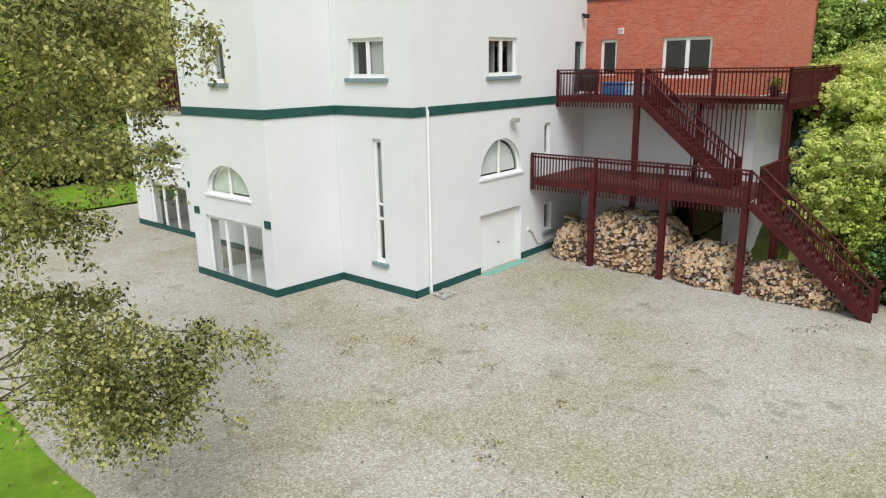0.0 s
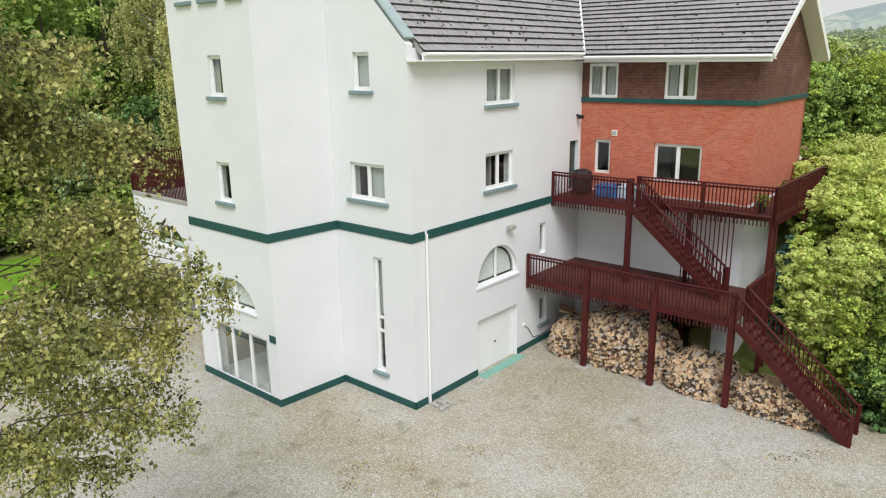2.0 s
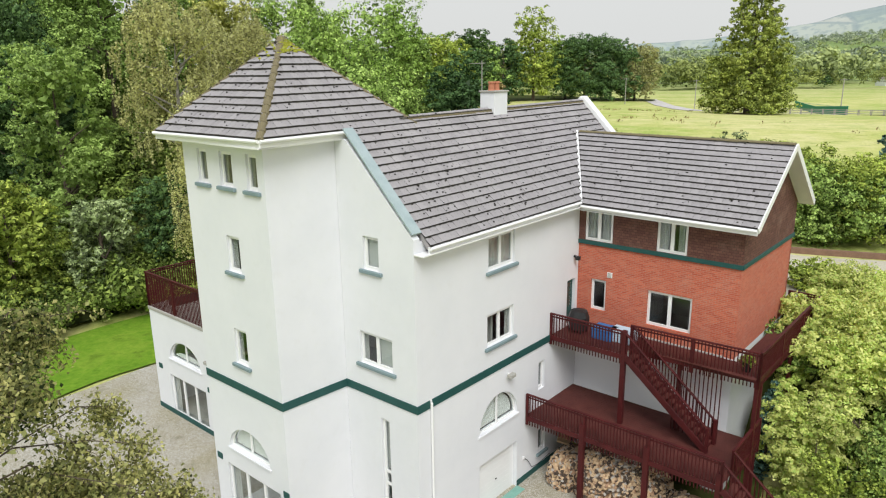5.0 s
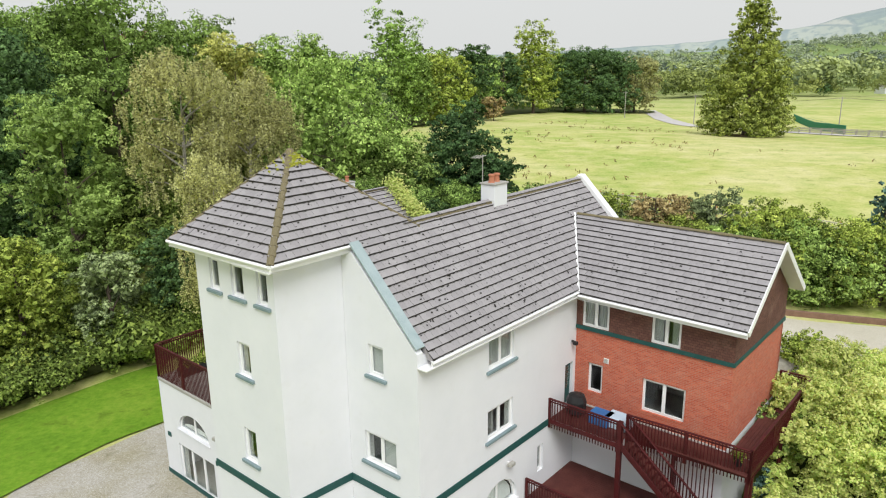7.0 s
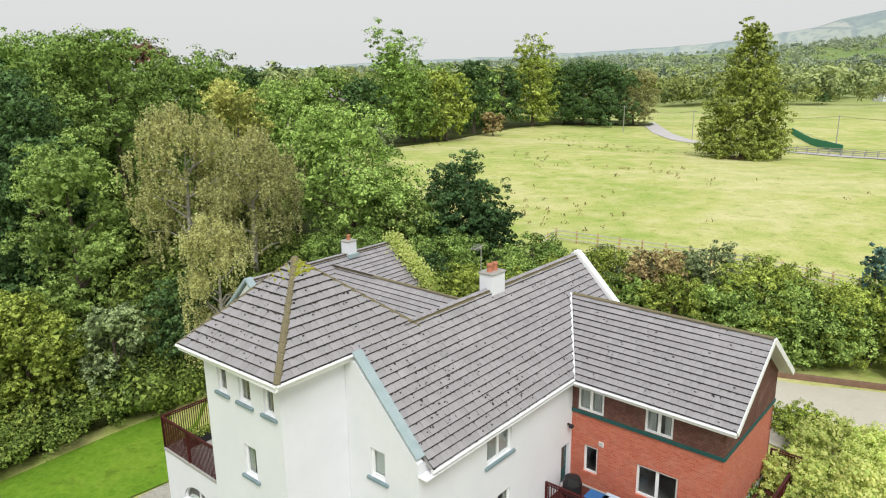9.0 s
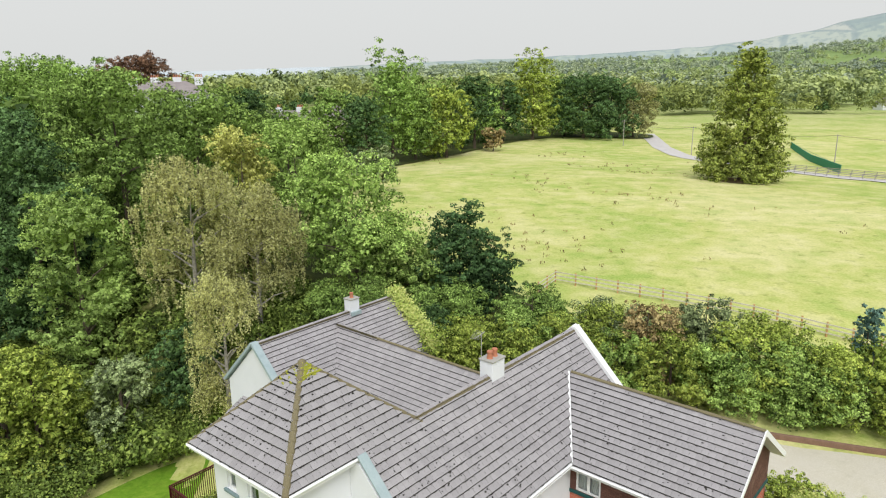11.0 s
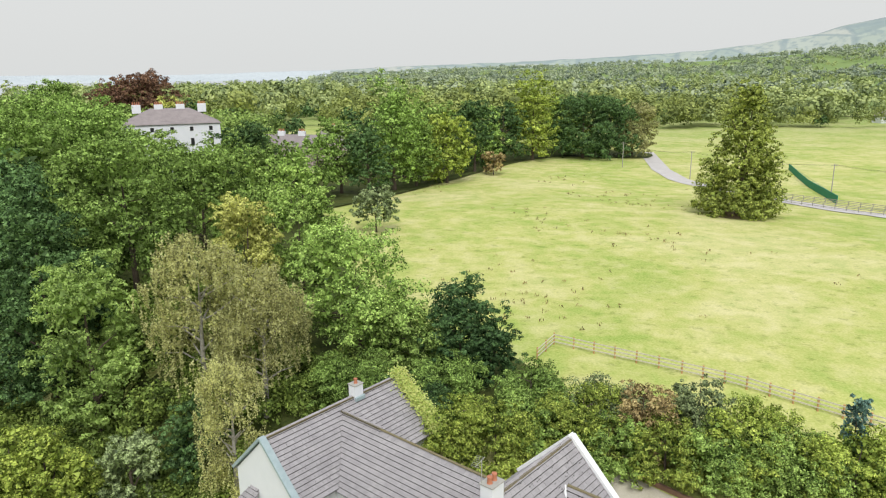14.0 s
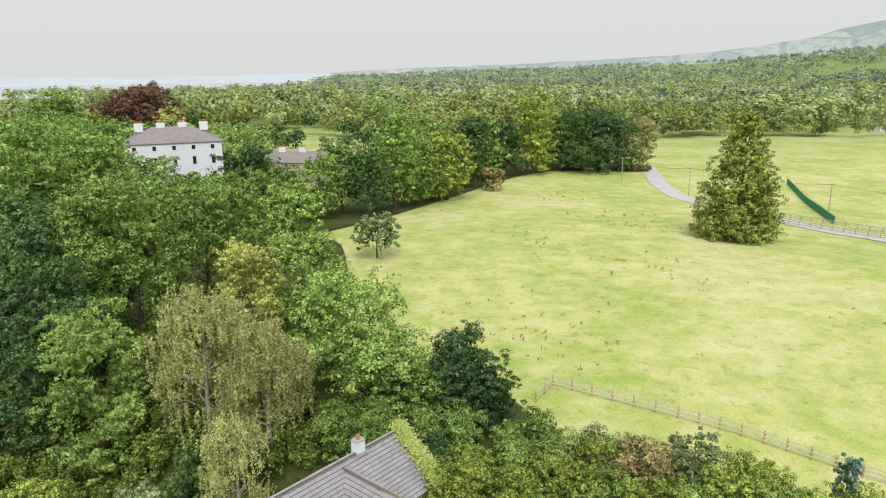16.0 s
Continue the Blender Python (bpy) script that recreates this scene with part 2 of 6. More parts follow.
def box(bm, lo, hi, bevel=0.0, m=None):
    """A box between two corners, its edges bevelled, turned by m."""
    size = [max(1e-4, b - a) for a, b in zip(lo, hi)]
    mid = [(a + b) / 2 for a, b in zip(lo, hi)]
    mm = Matrix.Translation(mid) @ Matrix.Diagonal((*size, 1))
    r = bmesh.ops.create_cube(bm, size=1.0, matrix=(m @ mm if m is not None else mm))
    if bevel > 0:
        es = list({e for v in r["verts"] for e in v.link_edges})
        bmesh.ops.bevel(bm, geom=es, offset=bevel, segments=1, affect="EDGES")
    return bm


def boxed(lo, hi, bevel=0.0, m=None):
    return box(bmesh.new(), lo, hi, bevel, m)


def beam(bm, a, b, w, h, bevel=0.0):
    """A bar of section w by h from a to b."""
    a, b = Vector(a), Vector(b)
    d = b - a
    q = d.to_track_quat("X", "Z").to_matrix().to_4x4()
    return box(bm, (0, -w / 2, -h / 2), (d.length, w / 2, h / 2), bevel, Matrix.Translation(a) @ q)


def tube(bm, pts, radii, sides=7):
    """A tapering tube along a line of points."""
    rings = []
    for i, p in enumerate(pts):
        d = (Vector(pts[min(i + 1, len(pts) - 1)]) - Vector(pts[max(i - 1, 0)])).normalized()
        q = d.to_track_quat("Z", "Y")
        rings.append([bm.verts.new(Vector(p) + q @ Vector((radii[i] * math.cos(a), radii[i] * math.sin(a), 0))) for a in (2 * math.pi * k / sides for k in range(sides))])
    for r0, r1 in zip(rings, rings[1:]):
        for k in range(sides):
            bm.faces.new((r0[k], r0[(k + 1) % sides], r1[(k + 1) % sides], r1[k]))
    bm.faces.new(rings[0][::-1])
    bm.faces.new(rings[-1])
    return bm


class Plane:
    """An upright wall plane: a start in plan, a way along it, and the way out of it."""

    def __init__(self, u, v, du, dv, nu, nv):
        self.o, self.d, self.n = Vector((u, v, 0)), Vector((du, dv, 0)), Vector((nu, nv, 0))

    def at(self, s, z, out=0.0):
        return self.o + s * self.d + out * self.n + Vector((0, 0, z))

    def box(self, bm, s0, s1, z0, z1, o0, o1, bevel=0.0):
        m = Matrix((( self.d.x, self.n.x, 0, self.o.x), (self.d.y, self.n.y, 0, self.o.y), (0, 0, 1, 0), (0, 0, 0, 1)))
        if m.determinant() < 0:
            m = m @ Matrix.Diagonal((-1, 1, 1, 1))
            s0, s1 = -s1, -s0
        return box(bm, (s0, o0, z0), (s1, o1, z1), bevel, m)


def arch(s0, s1, z, h, steps=14):
    """Outline of a half-round opening on a level springing line."""
    c, r = (s0 + s1) / 2, (s1 - s0) / 2
    return [(c + r * math.cos(math.pi * k / steps), z + h * math.sin(math.pi * k / steps)) for k in range(steps + 1)]


def rect(s0, s1, z0, z1):
    return [(s0, z0), (s1, z0), (s1, z1), (s0, z1)]


def slab(pl, outline, holes=(), o0=0.0, depth=-0.3):
    """A wall slab with openings cut through it, with wall-plane coordinates as its UV map."""
    bm = bmesh.new()
    edges = []
    for loop in (outline, *holes):
        vs = [bm.verts.new(pl.at(s, z, o0)) for s, z in loop]
        edges += [bm.edges.new((vs[i], vs[(i + 1) % len(vs)])) for i in range(len(vs))]
    bmesh.ops.triangle_fill(bm, use_beauty=True, use_dissolve=False, edges=edges)
    r = bmesh.ops.extrude_face_region(bm, geom=bm.faces[:])
    bmesh.ops.translate(bm, vec=pl.n * depth, verts=[g for g in r["geom"] if isinstance(g, bmesh.types.BMVert)])
    bmesh.ops.recalc_face_normals(bm, faces=bm.faces[:])
    lay = bm.loops.layers.uv.new("UVMap")
    for f in bm.faces:
        for l in f.loops:
            q = l.vert.co - pl.o
            l[lay].uv = (q.dot(pl.d) + q.dot(pl.n), q.z)
    return bm


def strip(pl, loop_out, loop_in, o0, depth):
    """A frame between two outlines with as many points each."""
    bm = bmesh.new()
    n = len(loop_out)
    a, b, c, d = ([bm.verts.new(pl.at(s, z, o)) for s, z in lp] for lp, o in ((loop_out, o0), (loop_in, o0), (loop_out, o0 - depth), (loop_in, o0 - depth)))
    for i in range(n):
        j = (i + 1) % n
        for q in ((a[i], a[j], b[j], b[i]), (c[j], c[i], d[i], d[j]), (b[i], b[j], d[j], d[i]), (a[j], a[i], c[i], c[j])):
            bm.faces.new(q)
    bmesh.ops.recalc_face_normals(bm, faces=bm.faces[:])
    return bm


def window(house, pl, s0, s1, z0, z1, panes=2, sill=True, curtain=0.0, setback=0.10, name="window", blinds=(), bars=()):
    """A white plastic window: frame, mullions, panes, a painted sill, net curtains."""
    w = part(name, strip(pl, rect(s0, s1, z0, z1), rect(s0 + 0.07, s1 - 0.07, z0 + 0.07, z1 - 0.07), -setback, 0.07), PVC, house)
    step = (s1 - s0) / panes
    for k in range(panes):
        a = s0 + k * step + (0.07 if k == 0 else 0.035)
        b = s0 + (k + 1) * step - (0.07 if k == panes - 1 else 0.035)
        levels = [z0 + 0.07, *bars, z1 - 0.07]
        for p, q in zip(levels, levels[1:]):
            g = part("pane", pl.box(bmesh.new(), a, b, p + 0.02, q - 0.02, -setback - 0.045, -setback - 0.035), GLASS, w)
            g.visible_shadow = False
            part("sash", strip(pl, rect(a - 0.01, b + 0.01, p, q), rect(a + 0.035, b - 0.035, p + 0.045, q - 0.045), -setback + 0.01, 0.06), PVC, w)
        if k in blinds:
            part("blind", pl.box(bmesh.new(), a, b, z0 + 0.06, z1 - 0.06, -setback - 0.12, -setback - 0.11), BLIND, w, "pale grey roller blind")
        if k:
            part("mullion", pl.box(bmesh.new(), s0 + k * step - 0.035, s0 + k * step + 0.035, z0 + 0.05, z1 - 0.05, -setback - 0.06, -setback + 0.004, 0.006), PVC, w)
    if sill:
        part("sill", pl.box(bmesh.new(), s0 - 0.16, s1 + 0.16, z0 - 0.13, z0 - 0.005, -0.09, 0.11, 0.015), SILL, w, "grey-green painted sill")
    if curtain > 0:
        for a, b in ((s0 + 0.05, s0 + curtain * (s1 - s0)), (s1 - curtain * (s1 - s0), s1 - 0.05)):
            bm = bmesh.new()
            n = 14
            top, bot = [], []
            for i in range(n + 1):
                s, o = a + (b - a) * i / n, -setback - 0.16 + 0.03 * math.sin(i * 1.9)
                top.append(bm.verts.new(pl.at(s, z1, o)))
                bot.append(bm.verts.new(pl.at(s + 0.02 * math.sin(i), z0 + 0.02, o)))
            for i in range(n):
                bm.faces.new((bot[i], bot[i + 1], top[i + 1], top[i]))
            bmesh.ops.solidify(bm, geom=bm.faces[:], thickness=0.008)
            part("curtain", bm, CURTAIN, w, "white net curtain")
    return w


def arch_window(house, pl, s0, s1, z, h, shade=0.82, setback=0.12):
    lo = arch(s0, s1, z, h)
    c = (s0 + s1) / 2
    li = [(c + (s - c) * 0.93, z + 0.06 + (q - z) * 0.90) for s, q in lo]
    w = part("arched_window", strip(pl, lo, li, -setback, 0.07), PVC, house)
    g = part("pane", slab(pl, li, (), -setback - 0.035, -0.01), GLASS, w)
    g.visible_shadow = False
    part("mullion", pl.box(bmesh.new(), c - 0.045, c + 0.045, z + 0.04, z + h - 0.05, -setback - 0.06, -setback + 0.005, 0.006), PVC, w)
    part("shutter", slab(pl, [(c + (s - c) * 0.9, z + 0.1 + (q - z) * shade) for s, q in lo], (), -setback - 0.14, -0.01), CURTAIN, w, "white fan-shaped shutter")
    part("sill", pl.box(bmesh.new(), s0 - 0.08, s1 + 0.08, z - 0.09, z - 0.004, -0.1, 0.06, 0.012), WHITE, w)
    return w


# ---- terrain ----
CX, CY, ANG = -0.99, 21.77, radians(49.5)
HOUSE = Matrix.Translation((CX, CY, 0)) @ Matrix.Rotation(ANG, 4, "Z")
CA, SA = math.cos(ANG), math.sin(ANG)


def to_uv(x, y):
    return (x - CX) * CA + (y - CY) * SA, -(x - CX) * SA + (y - CY) * CA


def smooth(k):
    k = np.clip(k, 0, 1)
    return k * k * (3 - 2 * k)


def height(x, y):
    """The lie of the land: a level yard, a bank up to the drive, the meadow, an estuary and hills."""
    x, y = np.asarray(x, float), np.asarray(y, float)
    u, v = to_uv(x, y)
    a = np.interp(v, [-14, -9, 8, 12, 25, 31], [9.5, 11.2, 11.2, 3.5, 4.5, 7.5])
    b = np.interp(v, [-14, -9, 8, 12, 25, 31], [16.5, 17, 17, 10, 10, 15])
    base = np.interp(y, [30, 45, 58, 70, 140, 200, 290, 450, 900, 1500], [5.9, 6.2, 8.2, 8.5, 8.3, 5.2, 4.2, 2.5, 1, 0])
    base = base - np.clip(0.035 * (x - 25), 0, 3) * smooth((y - 90) / 60)
    base = base + np.clip(0.05 * (-25 - x), 0, 5) * smooth((y - 70) / 60) * smooth((700 - y) / 400)
    base = np.where(y > 28, base, 5.9)
    z = smooth((u - a) / (b - a)) * base
    d, az = np.hypot(x, y), np.degrees(np.arctan2(x, y))
    front = smooth((y - 300) / 300)
    hill = np.interp(az, [-60, -12, -4, 5, 20, 25.5, 31, 36, 60], [0, 6, 24, 44, 74, 98, 132, 142, 120])
    z = z + front * hill * smooth((d - 1000) / 3300)
    bay = smooth((-9.5 - az) / 3.0) * smooth((d - 1500) / 500) * front
    z = z * (1 - bay) - 14 * bay
    return z


def ground_z(x, y):
    return float(height(x, y))


def spaced(lo, hi, n, k):
    s = np.linspace(np.arcsinh(lo / k), np.arcsinh(hi / k), n)
    return k * np.sinh(s)


def sheet(name, xs, ys, zf, material, lift=0.0):
    gx, gy = np.meshgrid(xs, ys)
    gz = zf(gx, gy) + lift
    nx, ny = len(xs), len(ys)
    idx = np.arange(nx * ny).reshape(ny, nx)
    quads = np.stack([idx[:-1, :-1], idx[:-1, 1:], idx[1:, 1:], idx[1:, :-1]], -1).reshape(-1, 4)
    me = bpy.data.meshes.new(name)
    me.from_pydata(np.stack([gx, gy, gz], -1).reshape(-1, 3).tolist(), [], quads.tolist())
    me.materials.append(material)
    me.polygons.foreach_set("use_smooth", [True] * len(me.polygons))
    return new(name, me)


def draped(name, outline, material, lift, step=1.5, thick=0.0):
    """A level or draped sheet inside an outline in plan."""
    bm = bmesh.new()
    vs = [bm.verts.new((x, y, 0)) for x, y in outline]
    es = [bm.edges.new((vs[i], vs[(i + 1) % len(vs)])) for i in range(len(vs))]
    bmesh.ops.triangle_fill(bm, use_beauty=True, edges=es)
    lo = [min(p[k] for p in outline) for k in (0, 1)]
    hi = [max(p[k] for p in outline) for k in (0, 1)]
    for k in (0, 1):
        n = int((hi[k] - lo[k]) / step)
        for i in range(1, n):
            no = Vector((1, 0, 0)) if k == 0 else Vector((0, 1, 0))
            bmesh.ops.bisect_plane(bm, geom=bm.verts[:] + bm.edges[:] + bm.faces[:], plane_co=no * (lo[k] + i * step), plane_no=no)
    for v in bm.verts:
        v.co.z = ground_z(v.co.x, v.co.y) + lift
    bmesh.ops.recalc_face_normals(bm, faces=bm.faces[:])
    if bm.faces and sum(f.normal.z for f in bm.faces) < 0:
        bmesh.ops.reverse_faces(bm, faces=bm.faces[:])
    return part(name, bm, material)


def smooth_line(pts, n=6):
    """Catmull-Rom through points of the plan, closed."""
    out, m = [], len(pts)
    for i in range(m):
        p0, p1, p2, p3 = (Vector((*pts[(i + k) % m], 0)) for k in (-1, 0, 1, 2))
        for j in range(n):
            t = j / n
            q = 0.5 * ((2 * p1) + (p2 - p0) * t + (2 * p0 - 5 * p1 + 4 * p2 - p3) * t * t + (3 * p1 - p0 - 3 * p2 + p3) * t ** 3)
            out.append((q.x, q.y))
    return out


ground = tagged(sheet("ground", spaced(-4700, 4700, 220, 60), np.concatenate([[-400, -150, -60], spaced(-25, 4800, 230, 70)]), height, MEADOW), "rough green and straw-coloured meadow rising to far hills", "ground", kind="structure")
# water's base colour lightened to carry part of the sky's reflection
water = tagged(sheet("water", np.linspace(-4800, 600, 12), np.linspace(500, 4800, 12), lambda x, y: 0 * x - 6.0, plain("estuary_water", (0.34, 0.36, 0.37), (0.42, 0.44, 0.45), 0.002, 0.05, 0.18, 0.01, spec=0.6)), "pale grey estuary water under an overcast sky", "water", kind="structure")
YARD = smooth_line([(-5.2, 9.2), (-8.2, 12.4), (-12.5, 17.2), (-18.5, 24), (-23, 31.3), (-20, 36.6), (-16.5, 40.5), (-11, 42), (-6, 36), (2, 31.5), (6.2, 29.6), (10.6, 26.2), (12.2, 24.2), (13.4, 21.6), (16, 17.5), (24, 8), (24, -12), (2, -18), (-2, 0)], 5)
yard = tagged(draped("gravel_yard", YARD, GRAVEL, 0.03, 2.0), "pale buff gravel yard with moss and leaf litter", "gravel", kind="structure")
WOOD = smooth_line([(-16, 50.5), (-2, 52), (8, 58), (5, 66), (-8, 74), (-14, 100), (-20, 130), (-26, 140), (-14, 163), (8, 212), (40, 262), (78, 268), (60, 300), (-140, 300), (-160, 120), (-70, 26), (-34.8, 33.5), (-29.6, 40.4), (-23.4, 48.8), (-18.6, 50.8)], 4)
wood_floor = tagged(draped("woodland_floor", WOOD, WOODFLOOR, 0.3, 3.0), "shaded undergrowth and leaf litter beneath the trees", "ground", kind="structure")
BANK = smooth_line([(8.6, 28.2), (9.9, 25.0), (10.6, 23.6), (12.4, 21.4), (15.6, 18.2), (20, 16), (26, 22), (25, 28.5), (18, 30.5), (14, 31)], 4)
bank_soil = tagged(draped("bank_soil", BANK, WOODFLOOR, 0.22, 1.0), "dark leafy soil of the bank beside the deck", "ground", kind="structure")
LAWN_A = smooth_line([(-23.3, 31.5), (-20.2, 36.9), (-16.8, 40.8), (-15.5, 46), (-18.3, 49.6), (-22.3, 47.7), (-28.3, 40), (-33, 33.5), (-32, 27), (-27, 25)], 4)
lawn = tagged(draped("lawn", LAWN_A, LAWN, 0.13, 1.0), "bright green mown lawn", "lawn", kind="structure")
LAWN_B = smooth_line([(-8.15, 12.5), (-5.1, 9.2), (-1.8, 0), (0.5, -14), (-30, -14), (-33, 14), (-24, 27), (-18.7, 23.8), (-12.8, 17.2)], 4)
lawn_b = tagged(draped("lawn_strip", LAWN_B, LAWN, 0.06, 2.5), "lawn strewn with fallen leaves beside the gravel", "lawn", kind="structure")
DRIVE = smooth_line([(13, 46.8), (20.2, 40.6), (26, 38.6), (40, 34), (60, 30), (58, 22), (38, 24), (24.5, 30.2), (18.6, 31.4), (15.5, 35.5), (11.6, 41.5)], 5)
drive = tagged(draped("driveway", DRIVE, PALEGRAVEL, 0.08, 1.5), "pale gravel driveway behind the house", "driveway", kind="structure")


# ---- the house ----
house = tagged(empty("house", HOUSE), "white rendered house with hipped tower and red brick wing", "house")
F1 = Plane(0, 0, 1, 0, 0, -1)
F2 = Plane(0, 0, 0, 1, -1, 0)
F3 = Plane(0, 3.58, 0.9969, -0.0787, -0.0787, -0.9969)
F4 = Plane(-2.78, 0, 0, 1, -1, 0)
F5 = Plane(0.1, 0, 0, 1, -1, 0)
F6 = Plane(0, 18.93, 1, 0, 0, 1)
W1 = Plane(10.6, 0, 0, -1, -1, 0)
W2 = Plane(0, -6.95, 1, 0, 0, -1)
W3 = Plane(17.3, 0, 0, 1, 1, 0)
G1 = Plane(16.3, 0, 0, 1, 1, 0)
T1 = Plane(0, 8.6, 1, 0, 0, 1)

ARCH1, ARCH4, ARCH5 = arch(3.45, 6.02, 3.52, 1.34), arch(4.86, 7.48, 3.2, 1.06), arch(14.38, 17.32, 3.22, 1.1)
part("wall", slab(F1, rect(0.004, 10.6, -0.3, 11.95), [rect(3.45, 6.02, -0.02, 2.2), ARCH1, rect(3.94, 5.64, 7.05, 8.35), rect(4.0, 5.68, 10.05, 11.37), rect(9.72, 10.4, 6.2, 8.27), rect(7.56, 8.02, 3.9, 5.18), rect(7.66, 8.2, 0.85, 2.0)]), WHITE, house)
part("wall", slab(F2, [(0.004, -0.3), (3.576, -0.3), (3.576, 15.1), (3.05, 15.1), (0.004, 12.05)], [rect(1.39, 1.82, 1.0, 5.17), rect(1.12, 2.75, 7.1, 8.33), rect(1.62, 2.38, 10.68, 11.87)]), WHITE, house)
part("wall", slab(F3, rect(-2.785, 0.0, -0.3, 15.1)), WHITE, house)
part("wall", slab(F4, rect(3.804, 8.6, -0.3, 15.1), [rect(4.35, 7.75, 0.1, 2.38), ARCH4, rect(7.1, 7.7, 13.58, 14.78), rect(5.58, 6.32, 13.58, 14.78), rect(4.18, 4.77, 13.58, 14.78), rect(5.56, 6.32, 10.55, 11.85), rect(5.65, 6.42, 7.02, 8.38)]), WHITE, house)
part("wall", slab(T1, rect(-2.776, 2.9, 5.0, 15.1)), WHITE, house)
part("wall", slab(F5, rect(8.6, 18.93, -0.3, 5.62), [rect(14.15, 17.52, 0.08, 2.28), ARCH5]), WHITE, house)
part("wall", slab(F6, rect(0.104, 9.5, -0.3, 5.62)), WHITE, house)
part("wall", slab(G1, [(0.0, 3.0), (6.6, 3.0), (6.6, 12.0), (3.3, 15.4), (0.0, 12.0)]), WHITE, house)
part("wall", slab(Plane(0, 6.6, 1, 0, 0, 1), rect(2.9, 16.0, 3.0, 11.9)), WHITE, house)
part("wall", slab(W1, rect(0.004, 6.946, -0.3, 6.2), [rect(3.95, 6.1, 0.05, 2.15)]), WHITE, house)
part("wall", slab(W2, rect(10.604, 17.3, 0.0, 6.2)), WHITE, house)
part("brick_wall", slab(W1, rect(0.004, 6.946, 6.2, 9.86), [rect(0.66, 1.39, 6.92, 8.32), rect(3.28, 5.18, 6.8, 8.31)]), BRICK, house, "red brick storey")
part("brick_wall", slab(W2, rect(10.604, 17.3, 6.2, 9.86)), BRICK, house, "red brick storey")
part("clad_wall", slab(W1, rect(0.004, 6.976, 9.86, 11.75), [rect(0.3, 1.61, 10.02, 11.37), rect(3.55, 4.82, 10.02, 11.4)], 0.03, -0.33), SHINGLE, house, "brown tile-hung storey")
part("clad_wall", slab(W2, [(10.575, 9.86), (17.33, 9.86), (17.33, 11.5), (13.9, 13.95), (10.575, 11.7)], (), 0.03, -0.33), SHINGLE, house, "brown tile-hung gable")
part("brick_wall", slab(W3, rect(-6.95, 0, 3.0, 11.6)), BRICK, house)
for pl, s0, s1 in ((W1, 0.0, 6.99), (W2, 10.56, 17.34)):
    part("band", pl.box(bmesh.new(), s0, s1, 9.84, 10.02, 0.002, 0.08, 0.01), GREEN, house, "dark green band")
# painted string course and plinth
for pl, s0, s1, z0, z1 in ((F1, 0.75, 8.4, 5.90, 6.20), (F1, -0.03, 0.62, 5.90, 6.20), (F2, -0.03, 3.58, 5.90, 6.20), (F3, -2.82, 0.0, 5.90, 6.20), (F4, 3.77, 8.6, 5.90, 6.20)):
    part("string_course", pl.box(bmesh.new(), s0, s1, z0, z1, -0.01, 0.035, 0.006), GREEN, house, "dark green string course")
for pl, s0, s1 in ((F1, -0.03, 0.6), (F1, 0.7, 3.44), (F1, 6.03, 10.6), (F2, -0.03, 3.58), (F3, -2.82, 0.0), (F4, 3.77, 8.6), (F5, 8.6, 18.96)):
    part("plinth", pl.box(bmesh.new(), s0, s1, -0.2, 0.29, -0.01, 0.03, 0.006), GREEN, house, "dark green painted plinth")
for pl, s in ((F4, 8.28), (F4, 3.98), (F5, 18.4), (F5, 13.75)):
    part("block", pl.box(bmesh.new(), s - 0.17, s + 0.17, 2.36, 2.62, -0.01, 0.03, 0.006), GREEN, house, "dark green painted block")
part("door_apron", F1.box(bmesh.new(), 3.4, 6.05, -0.2, 0.06, 0.0, 0.42, 0.02), plain("green_painted_step", (0.16, 0.34, 0.28), (0.24, 0.44, 0.37), 3, 20, 0.8), house, "pale green painted concrete step")

# storeys within
for z in (-0.05, 2.75, 6.15, 9.2, 12.6):
    bm = boxed((0.32, 0.32 if z < 12 else 2.2, z), (10.5, 6.3 if z < 12 else 4.4, z + 0.1))
    if z < 9:
        box(bm, (10.5, -6.6, z), (16.9, 6.3, z + 0.1))
    box(bm, (-2.46, 3.9, z), (0.32, 8.3, z + 0.1))
    part("storey", bm, FLOORTILE if z < 1 else INSIDE, house)
part("storey", boxed((0.42, 8.6, -0.05), (9.2, 18.6, 0.05)), INSIDE, house)
part("balcony_slab", boxed((0.06, 8.6, 5.5), (9.5, 18.97, 5.68), 0.02), CONCRETE, house)
bm = bmesh.new()
for lo, hi in (((4.6, 0.32, 0), (4.7, 6.3, 12)), ((8.6, 0.32, 0), (8.7, 6.3, 12)), ((0.32, 6.2, 0), (10.4, 6.3, 12)), ((14, -6.6, 3), (14.1, 0, 12)), ((10.9, -2.6, 6), (14, -2.5, 12)), ((5.0, 8.6, 0), (5.1, 18.6, 5.5)), ((2.6, 3.9, 0), (2.7, 8.3, 15))):
    box(bm, lo, hi)
part("partition", bm, INSIDE, house)

# windows and doors
window(house, F1, 3.94, 5.64, 7.05, 8.35, 2, curtain=0.14)
window(house, F1, 4.0, 5.68, 10.05, 11.37, 2, curtain=0.5)
window(house, F1, 7.56, 8.02, 3.9, 5.18, 1, False)
window(house, F1, 7.66, 8.2, 0.85, 2.0, 1)
window(house, F2, 1.39, 1.82, 1.0, 5.17, 1, bars=(2.5, 3.0))
part("blind", F2.box(bmesh.new(), 1.45, 1.76, 3.06, 5.1, -0.25, -0.24), BLIND, house, "pale grey blind in the tall window")
window(house, F2, 1.12, 2.75, 7.1, 8.33, 2, curtain=0.12, blinds=(0,))
